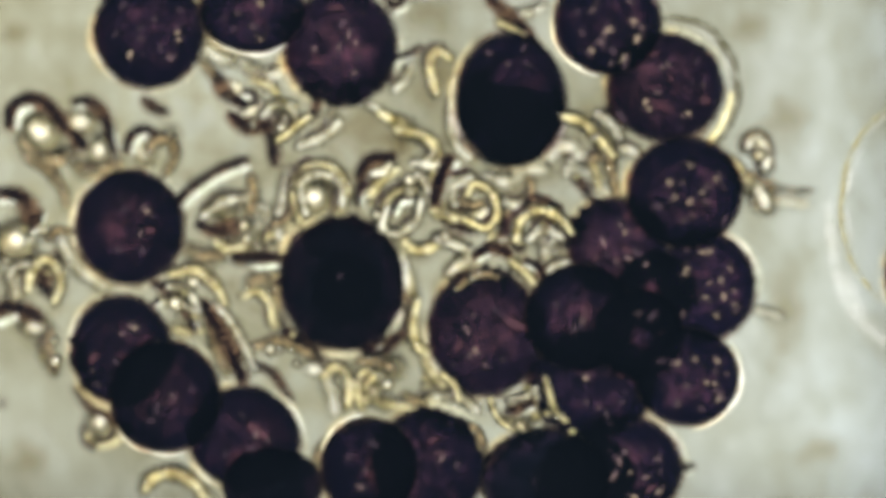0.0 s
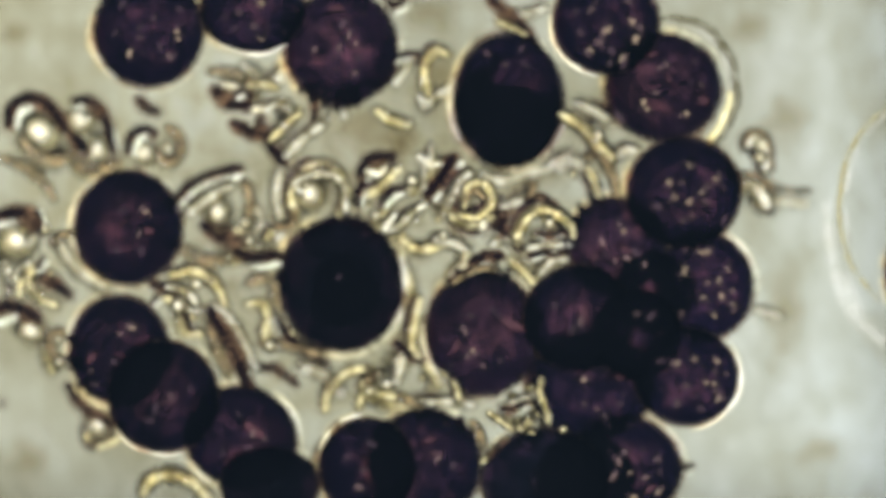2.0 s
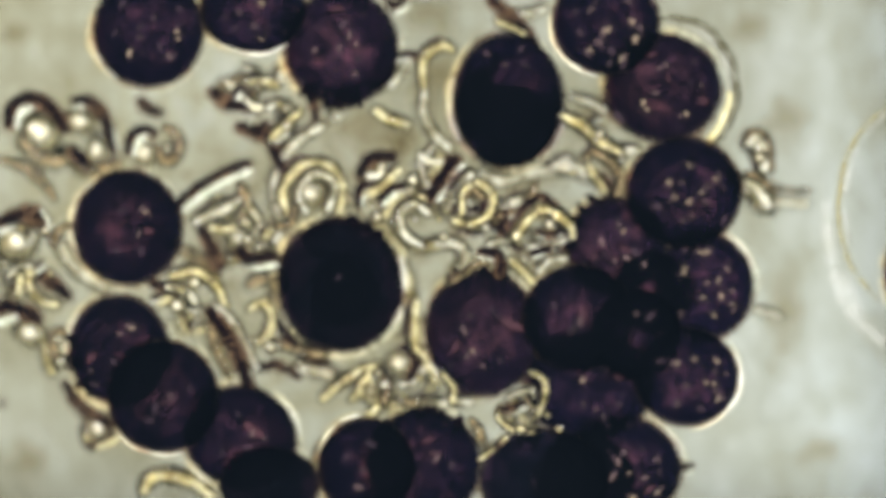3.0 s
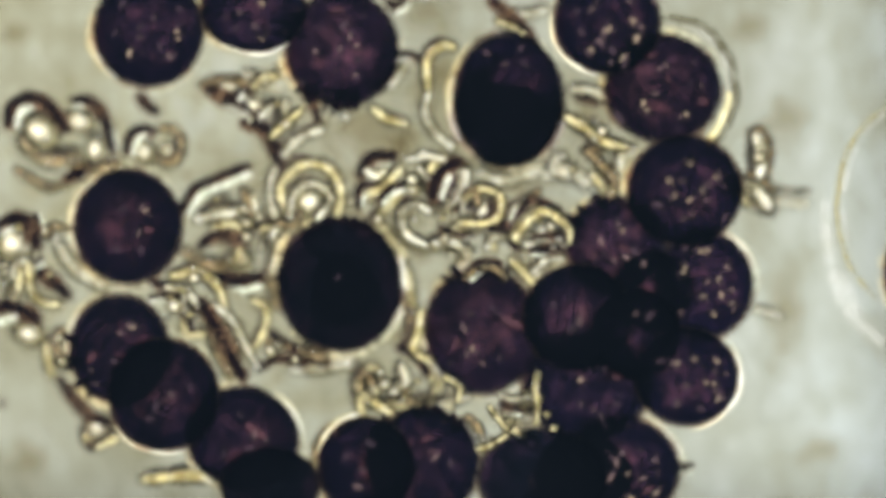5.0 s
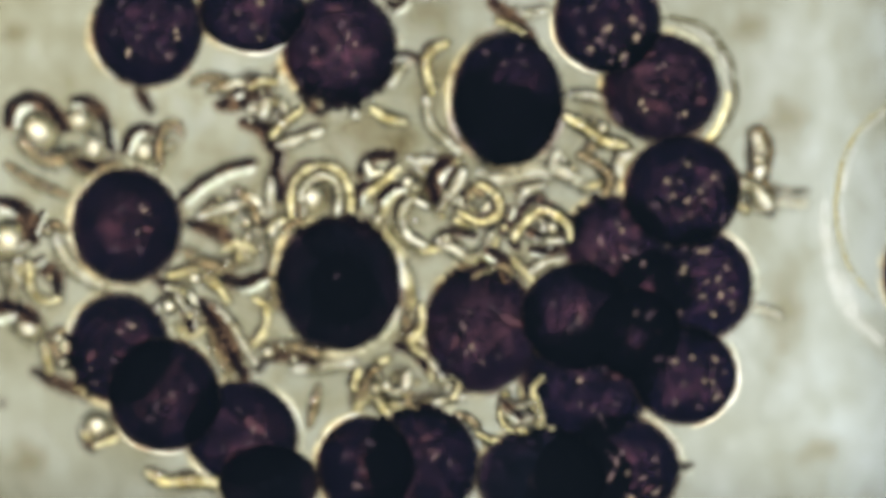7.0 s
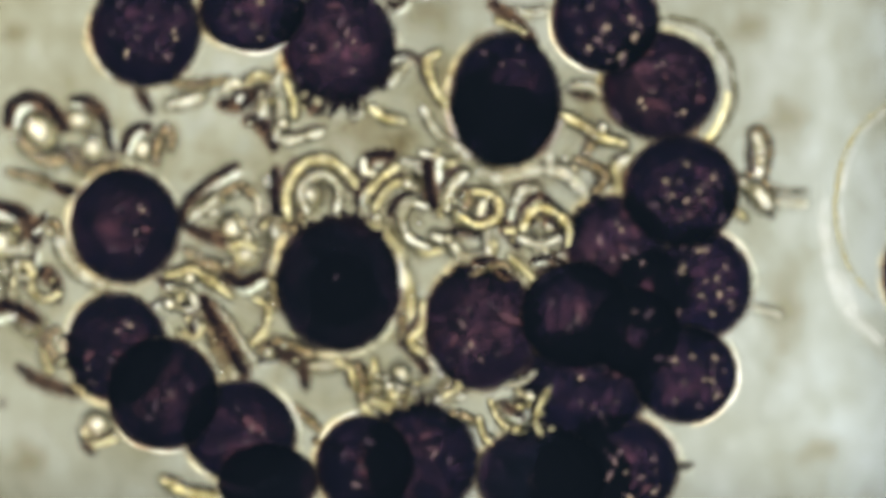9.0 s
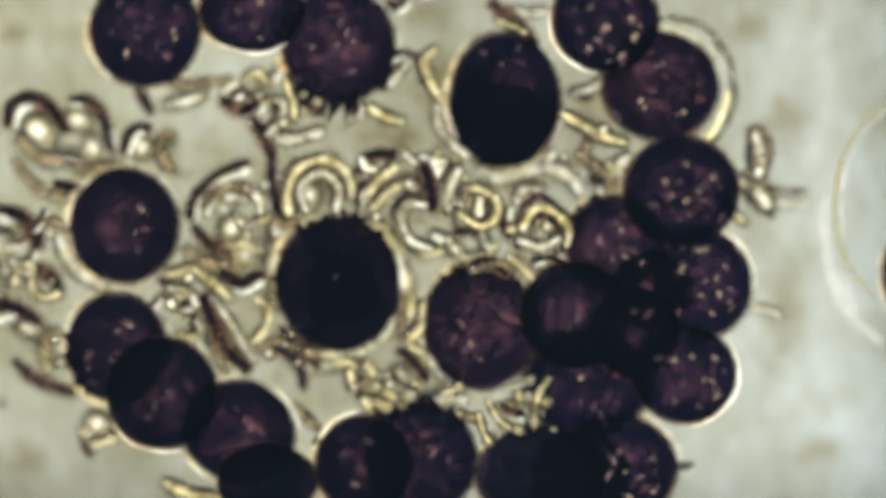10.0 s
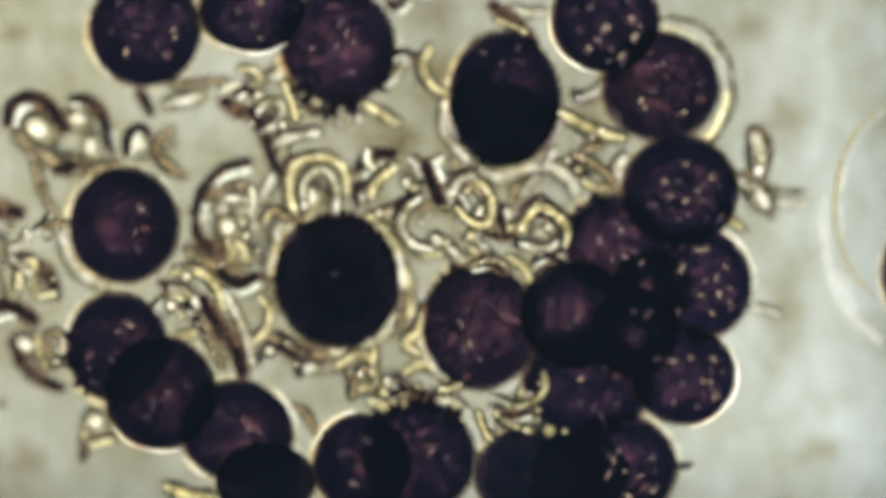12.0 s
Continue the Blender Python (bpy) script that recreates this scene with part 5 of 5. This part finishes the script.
    thread(PALE, 6, 0.185, (0, 906, 704, 930, 700, 944, 688), (1.5, 904, 714, 932, 706, 948, 694), (3, 896, 706, 916, 694, 944, 688), (5, 882, 696, 900, 706, 940, 700), (7, 888, 704, 912, 720, 950, 708), (9, 906, 680, 924, 674, 936, 664), (12, 866, 700, 896, 712, 924, 722))
    thread(DARK, 8, 0.190, (0, 900, 728, 922, 726, 940, 716), (3, 886, 724, 906, 726, 926, 714), (7, 890, 712, 900, 724, 916, 736), (12, 890, 736, 910, 738, 936, 730))
    thread(RUST, 8, 0.120, (0, 606, 760, 626, 748, 648, 748), (1.5, 584, 764, 606, 752, 630, 764), (5, 590, 770, 606, 756, 624, 748), (9, 560, 780, 580, 790, 600, 790), (12, 566, 790, 580, 764, 596, 780))
    thread(RUST, 8, 0.110, (0, 840, 760, 850, 774, 852, 790), (5, 830, 740, 846, 756, 852, 774), (9, 800, 730, 824, 736, 842, 750), (12, 876, 740, 900, 752, 930, 750))


def threads_east():
    """Threads and clear skins at the eastern cells."""
    thread(GOLD, 12, 0.080, (0, 996, 206, 1030, 216, 1060, 244, 1086, 276), (1.5, 998, 206, 1026, 222, 1050, 250, 1076, 276), (3, 996, 204, 1028, 222, 1060, 250, 1096, 268), (5, 994, 202, 1030, 224, 1068, 252, 1116, 264), (9, 992, 200, 1030, 222, 1066, 244, 1110, 256), (12, 994, 200, 1032, 222, 1066, 236, 1100, 244))
    thread(RUST, 10, 0.075, (0, 1056, 258, 1080, 288, 1084, 320, 1092, 346), (1.5, 1050, 262, 1070, 292, 1080, 318, 1090, 346), (3, 1056, 274, 1080, 290, 1096, 312, 1090, 340), (5, 1044, 276, 1066, 296, 1084, 316, 1078, 344), (7, 1024, 272, 1058, 292, 1080, 316, 1070, 348), (9, 1020, 282, 1052, 296, 1074, 312, 1050, 342), (10.5, 1024, 270, 1050, 290, 1076, 312, 1090, 340), (12, 1014, 274, 1046, 288, 1076, 312, 1092, 336))
    thread(GOLD, 9, 0.060, (0, 1036, 276, 1056, 304, 1062, 342), (1.5, 1040, 300, 1052, 326, 1056, 352), (3, 1036, 286, 1054, 316, 1074, 344), (5, 1048, 310, 1064, 330, 1080, 348), (7, 1040, 330, 1060, 326, 1080, 316), (9, 1086, 282, 1090, 312, 1094, 342), (12, 1030, 320, 1054, 334, 1080, 330))
    thread(DARK, 9, 0.050, (0, 1022, 322, 1034, 330, 1040, 344), (1.5, 1026, 320, 1036, 330, 1040, 346), (3, 1064, 310, 1078, 330, 1086, 350), (7, 1064, 296, 1084, 318, 1080, 348), (12, 1010, 280, 1018, 300, 1040, 310))
    thread(PALE, 10, 0.050, (0, 1080, 270, 1106, 262, 1126, 268), (5, 1096, 300, 1098, 276, 1120, 262), (9, 1092, 320, 1092, 292, 1110, 276), (12, 1094, 330, 1090, 300, 1104, 270))
    thread(PALE, 10, 0.050, (0, 1068, 210, 1082, 220, 1090, 236), (3, 1010, 170, 1044, 180, 1076, 200), (5, 1012, 156, 1044, 158, 1074, 176), (7, 1004, 166, 1044, 168, 1078, 182), (9, 1010, 152, 1044, 150, 1064, 170), (10.5, 1026, 168, 1052, 156, 1058, 136), (12, 1030, 172, 1056, 160, 1068, 146))
    thread(DARK, 8, 0.045, (0, 1076, 190, 1080, 206, 1092, 216), (5, 1014, 170, 1040, 176, 1064, 186), (9.5, 1010, 160, 1026, 170, 1042, 174), (12, 1016, 164, 1030, 172, 1046, 176))
    thread(PALE, 17, 0.045, (0, 1324, 258, 1336, 244, 1346, 268, 1350, 296), (3, 1326, 254, 1338, 244, 1345, 270, 1347, 300), (5, 1337, 242, 1342, 262, 1342, 286, 1338, 308), (12, 1335, 240, 1340, 260, 1340, 284, 1336, 306))
    thread(RUST, 6, 0.055, (0, 1312, 262, 1330, 234, 1356, 246, 1367, 300), (3, 1318, 256, 1334, 232, 1358, 250, 1365, 300), (5, 1326, 244, 1346, 228, 1362, 262, 1358, 312), (12, 1324, 246, 1343, 227, 1360, 260, 1355, 310))
    thread(GOLD, 9, 0.060, (0, 1292, 280, 1314, 310, 1330, 330), (12, 1286, 372, 1292, 386, 1304, 396))
    thread(PALE, 17, 0.045, (0, 1312, 316, 1338, 334, 1354, 364), (5, 1312, 322, 1338, 338, 1358, 366), (12, 1309, 320, 1334, 336, 1352, 362))
    thread(RUST, 6, 0.060, (0, 1318, 306, 1342, 314, 1358, 334), (5, 1324, 308, 1346, 316, 1362, 336), (12, 1320, 306, 1342, 314, 1358, 332))
    thread(RUST, 6, 0.030, (0, 1362, 318, 1370, 344, 1366, 376), (12, 1360, 330, 1368, 352, 1364, 384))
    thread(DARK, 7, 0.050, (0, 1198, 824, 1210, 828, 1224, 826), (12, 1196, 822, 1206, 826, 1218, 824))
    thread(WHITE, 6, 0.020, (0, 1370, 354, 1396, 358, 1428, 362), (12, 1372, 356, 1396, 360, 1420, 360))
    thread(RUST, 4, 0.030, (0, 1364, 330, 1400, 338, 1440, 338), (12, 1362, 332, 1386, 338, 1410, 338))
    thread(PALE, 8, 0.040, (0, 1338, 548, 1356, 552, 1382, 560), (12, 1336, 544, 1356, 548, 1378, 556))
    # droplets
    drop(9, 8, 0, 0.11, (0, 96, 602), (3, 104, 600), (7, 102, 598), (12, 96, 606), gleam=PEARL)
    drop(13, 9, 40, 0.11, (0, 98, 640), (3, 108, 640), (7, 112, 642), (12, 100, 640), gleam=PEARL)
    drop(40, 29, -40, 0.055, (0, 72, 234), (12, 68, 230))
    drop(30, 20, -10, 0.040, (0, 142, 216), (12, 138, 212))
    drop(18, 30, 0, 0.030, (0, 176, 268), (5, 168, 266), (12, 162, 262))
    drop(20, 24, 0, 0.040, (0, 256, 272), (5, 256, 270), (12, 250, 258))
    drop(18, 14, 10, 0.040, (0, 300, 238), (1.5, 298, 262), (5, 298, 268), (7, 298, 258), (9, 296, 256), (12, 292, 252))
    drop(42, 34, 20, 0.045, (0, 28, 424), (3, 28, 426), (5, 22, 430), (7, 14, 424), (9, -4, 430), (12, -30, 440))
    drop(30, 22, -20, 0.040, (0, 62, 578), (5, 50, 590), (9, 52, 572), (12, 46, 610))
    drop(26, 30, 20, 0.045, (0, 398, 364), (1.5, 386, 374), (3, 390, 376), (5, 392, 372), (7, 384, 378), (9, 412, 404), (12, 404, 402))
    drop(26, 24, 20, 0.045, (0, 440, 420), (3, 424, 424), (5, 424, 458), (7, 432, 448), (9, 436, 454), (12, 432, 452))
    drop(27, 27, 0, 0.040, (0, 178, 746), (5, 172, 756), (9, 172, 752), (12, 170, 748))
    drop(14, 12, 0, 0.080, (0, 660, 330), (5, 660, 336), (9, 658, 332), (12, 662, 330))
    drop(15, 13, 0, 0.070, (0, 690, 302), (5, 690, 300), (9, 694, 296), (12, 692, 296))
    drop(12, 10, 0, 0.150, (0, 922, 704), (3, 906, 708), (5, 922, 724), (7, 948, 722), (9, 918, 722), (12, 886, 708), gleam=CREAM)
    drop(13, 9, -15, 0.180, (0, 922, 756), (3, 922, 760), (5, 914, 764), (7, 924, 762), (9, 914, 762), (12, 934, 762), gleam=CREAM)
    drop(12, 10, 0, 0.200, (0, 946, 736), (1.5, 930, 752), (3, 952, 728), (5, 948, 706), (7, 956, 750), (9, 962, 704), (12, 972, 762), gleam=CREAM)
    drop(12, 12, 0, 0.070, (0, 668, 640), (3, 650, 662), (7, 620, 644), (9, 612, 646), (12, 604, 640))
    drop(24, 22, 0, 0.030, (0, 696, 650), (3, 706, 640), (5, 712, 680), (9, 708, 664), (12, 704, 684))
    drop(24, 16, -35, 0.040, (0, 1346, 360), (12, 1342, 356))
    drop(16, 14, 0, 0.090, (0, 868, 400), (3, 868, 384), (5, 872, 388), (9, 872, 380), (12, 862, 384), gleam=CREAM)
    drop(14, 14, 0, 0.090, (0, 840, 395), (3, 836, 372), (5, 836, 372), (7, 826, 362), (9, 842, 372), (12, 822, 378))
    drop(11, 9, 20, 0.120, (0, 936, 690), (3, 940, 690), (5, 930, 700), (7, 895, 700), (9, 922, 676), (12, 958, 680), gleam=CREAM)
    drop(13, 10, 40, 0.120, (0, 880, 806), (5, 868, 784), (9, 864, 776), (12, 866, 770))
    drop(12, 10, 0, 0.120, (0, 900, 745), (3, 900, 740), (5, 900, 748), (7, 890, 738), (9, 884, 720), (12, 905, 724), gleam=CREAM)
    drop(8, 6, 0, 0.160, (0, 1012, 764), (5, 980, 758), (9, 976, 760), (12, 1000, 764), gleam=CREAM)
    drop(12, 12, 0, 0.060, (0, 1106, 268), (5, 1064, 286), (7, 1066, 324), (9, 1058, 324), (12, 1050, 332), gleam=CREAM)
    drop(20, 14, -30, 0.060, (0, 404, 372), (3, 380, 380), (7, 410, 366), (9, 378, 376), (10.5, 404, 370), (12, 396, 372))
    drop(15, 11, 30, 0.070, (0, 776, 426), (3, 786, 432), (7, 806, 446), (9, 806, 446), (12, 800, 446))
    drop(11, 9, 0, 0.080, (0, 700, 404), (3, 686, 398), (5, 682, 398), (9, 692, 396), (12, 694, 390))
    drop(12, 9, 40, 0.080, (0, 726, 374), (3, 740, 372), (7, 730, 360), (10.5, 752, 382), (12, 748, 374))
    drop(12, 12, 0, 0.060, (0, 618, 340), (5, 622, 356), (9, 618, 346), (12, 620, 336))
    drop(14, 10, -20, 0.060, (0, 936, 474), (5, 924, 460), (9, 924, 474), (12, 926, 472))
    drop(14, 10, 10, 0.060, (0, 330, 556), (5, 356, 562), (9, 340, 530), (12, 336, 516))
    drop(9, 9, 0, 0.060, (0, 726, 112), (3, 718, 112), (12, 712, 112))
    drop(33, 31, 20, 0.030, (0, 556, 350), (3, 545, 342), (5, 548, 358), (7, 550, 352), (9, 542, 346), (12, 548, 350))
    drop(26, 18, 0, 0.030, (0, 960, 420), (5, 964, 412), (7, 968, 402), (9, 965, 408), (12, 960, 415))


def debris():
    """Dark specks of dirt on the slide. Each: x, y, half width, half height."""
    for x, y, rx, ry in ((84, 764, 3.5, 3), (2, 714, 7, 12), (1350, 742, 3, 2.5), (12, 60, 4, 3), (380, 34, 3, 3), (1462, 596, 2.5, 4)):
        bm = bmesh.new()
        for v in ball(bm, (0, 0, 0), (rx / 1000.0, ry / 1000.0, 0.003), 0.0, 2):
            v.co *= 1 + 0.4 * noise.noise(v.co * 160 + Vector((x, y, 0)))
        speck = part("dirt_speck", bm, SHADE_DIRT)
        speck.location = at(x, y, 0.003)
        tagged(speck, "tiny dark brown speck of dirt", "speck", "specks of dirt")


def beads():
    """Tiny bright droplets and small clear rings that drift about in the tangle. Each place: x, y, half width, half height, how many."""
    rnd = random.Random(123)
    for x, y, wide, high, count in ((760, 370, 110, 70, 14), (950, 420, 55, 55, 7), (420, 390, 70, 70, 7), (480, 200, 60, 40, 5), (930, 722, 42, 32, 11), (700, 680, 70, 40, 6),
                                    (340, 540, 60, 50, 6), (60, 440, 50, 90, 5), (500, 620, 50, 40, 4), (1050, 290, 40, 50, 4), (1335, 300, 25, 60, 3)):
        for i in range(count):
            u, f = rnd.uniform(0, 2 * math.pi), math.sqrt(rnd.random())
            px, py = x + wide * f * math.cos(u), y + high * f * math.sin(u)
            big = i % 3 == 2
            r = rnd.uniform(10, 15) if big else rnd.uniform(4.5, 8)
            rows = []
            for t in (0.0, 2.0, 4.0, 6.0, 8.0, 10.0, 12.0):
                rows.append((t, px, py))
                px, py = px + rnd.uniform(-7, 6), py + rnd.uniform(-6, 6)
            drop(r, r * rnd.uniform(0.75, 1.0), rnd.uniform(0, 180), 0.101 if big else rnd.uniform(0.11, 0.13), *rows, gleam=(PEARL, CREAM, GLEAM_WHITE)[i % 3],
                 label="small clear ring-like droplet with a pale spot of light" if big else "tiny bright cream droplet")


def small_curls():
    """Short bits of thread, curling on the spot, that fill the tangle. Each place: x, y, half width, half height, how many."""
    rnd = random.Random(77)
    places = ((740, 330, 90, 55, 12), (870, 400, 80, 40, 8), (960, 420, 50, 50, 6), (930, 742, 42, 36, 8), (440, 400, 70, 60, 6),
              (450, 190, 80, 50, 6), (690, 690, 60, 40, 4), (60, 430, 55, 60, 5), (340, 560, 50, 50, 4),
              (1020, 260, 50, 60, 3), (780, 690, 60, 30, 3))
    makes = (GOLD, PALE, DARK, PALE, RUST, DARK, GOLD)
    n = 0
    for x, y, wide, high, count in places:
        for _ in range(count):
            u, f = rnd.uniform(0, 2 * math.pi), rnd.random() ** 0.6
            px, py = x + wide * f * math.cos(u), y + high * f * math.sin(u)
            way, size, bend = rnd.uniform(0, 2 * math.pi), rnd.uniform(13, 25), rnd.uniform(-0.6, 0.6)
            make, thick, z = makes[n % len(makes)] if n % 4 != 1 or count < 6 else WHITE, rnd.uniform(6.5, 9.5), rnd.uniform(0.035, 0.085)
            n += 1
            rows = []
            for t in (0.0, 1.5, 3.0, 5.0, 7.0, 9.0, 10.5, 12.0):
                ax, ay = math.cos(way), math.sin(way)
                cx, cy = px - ay * size * bend, py + ax * size * bend
                rows.append((t, px - ax * size, py - ay * size, cx, cy, px + ax * size, py + ay * size))
                px, py = px + rnd.uniform(-9, 7), py + rnd.uniform(-8, 7)
                way, bend = way + rnd.uniform(-0.7, 0.7), max(-0.7, min(0.7, bend + rnd.uniform(-0.4, 0.4)))
            thread(make, thick * (0.8 if make == DARK else 1.0), z, *rows)


def fringes():
    fringe(603, 84, 102, 103, 235, 318, 9, 0.085, ((0, 2), (1.5, 8), (3, 12), (5, 20), (7, 18), (9, 26), (12, 36)), (-4, -1), 31)
    fringe(605, 503, 110, 119, 52, 128, 10, 0.085, ((0, 5), (1.5, 6), (3, 2), (5, 0), (7, 2), (9, 9), (12, 7)), (-9, -4), 32)
    fringe(605, 503, 110, 119, 150, 178, 3, 0.085, ((0, 10), (1.5, 12), (3, 6), (5, 6), (12, 4)), (-9, -4), 33)
    fringe(857, 588, 101, 113, 60, 130, 8, 0.085, ((0, 6), (1.5, 8), (3, 10), (5, 14), (7, 8), (9, 6), (12, 8)), (-10, -11), 34)
    fringe(758, 822, 101, 100, 40, 130, 9, 0.085, ((0, 2), (3, 2), (5, 6), (7, 4), (9, 10), (11, 20), (12, 14)), (-18, -13), 35)
    fringe(1092, 434, 90, 86, 105, 190, 7, 0.085, ((0, 4), (1.5, 14), (2.5, 18), (5, 8), (12, 4)), (-7, -3), 36)
    fringe(214, 618, 90, 99, 165, 235, 6, 0.085, ((0, 0), (5, 14), (9, 8), (12, 12)), (-7, -4), 37)


def clear_arc(name, label, category, x, y, rx, ry, first, last, radius, z, stuff):
    """A thin clear skin seen edge-on: an arc of an ellipse about x, y from the first to the last degree."""
    bm = bmesh.new()
    n = 48
    pts, wide = [], []
    for i in range(n + 1):
        u = radians(first + (last - first) * i / n)
        w = 1 + 0.03 * noise.noise(Vector((3 * math.cos(u), 3 * math.sin(u), x)))
        pts.append(at(x + rx * w * math.cos(u), y - ry * w * math.sin(u), z))
        wide.append(radius / 1000.0 * (0.35 + 0.65 * math.sin(math.pi * i / n) ** 0.4))
    ring_tube(bm, pts, wide, 10)
    return tagged(part(name, bm, stuff), label, category)


def clear_skins():
    for name, label, x, y, rx, ry, first, last, radius, z, stuff in (
            ("envelope", "thin olive skin standing off a purple cell", 1196, 158, 110, 126, -58, 104, 8, 0.12, OLIVE),
            ("envelope", "clear hazy skin close to a purple cell", 1192, 158, 105, 118, -50, 100, 7, 0.06, VEIL),
            ("fold", "bright cream fold in the clear skin round a purple cell", 1188, 158, 106, 120, -54, -2, 6, 0.09, CREAM)):
        skin = clear_arc(name, label, "membrane", x, y, rx, ry, first, last, radius, z, stuff)
        MOVES.append((skin, [(0.0, pose(0, 0, 0)), (7.0, pose(-0.005, 0, 0)), (12.0, pose(-0.008, 0.001, 0))]))
    vesicle = new("vesicle")
    for name, label, x, y, rx, ry, first, last, radius, z, stuff in (
            ("outline", "thin olive outline", 1641, 365, 153, 196, 112, 240, 4.5, 0.10, STRAW),
            ("inner_skin", "fine white inner skin", 1647, 365, 148, 190, 112, 200, 4.0, 0.10, VEIL),
            ("outer_skin", "broad faint outer skin", 1640, 396, 172, 236, 168, 236, 10, 0.03, VEIL),
            ("outer_skin", "broad faint outer skin", 1652, 420, 160, 222, 196, 240, 9, 0.03, VEIL)):
        clear_arc(name, label, "", x, y, rx, ry, first, last, radius, z, stuff).parent = vesicle
    tagged(vesicle, "large clear vesicle with a thin olive outline", "vesicle")
    MOVES.append((vesicle, [(0.0, pose(0, 0, 0)), (6.0, pose(-0.008, 0.001, 0)), (12.0, pose(-0.011, 0.003, 0))]))


def motions():
    for thing, rows in MOVES:
        walk(thing, rows)


setting()
film()
smears()
pigment_cells()
threads_west()
threads_inner_west()
threads_north()
threads_middle()
threads_low()
threads_south()
threads_east()
small_curls()
debris()
beads()
fringes()
clear_skins()
motions()
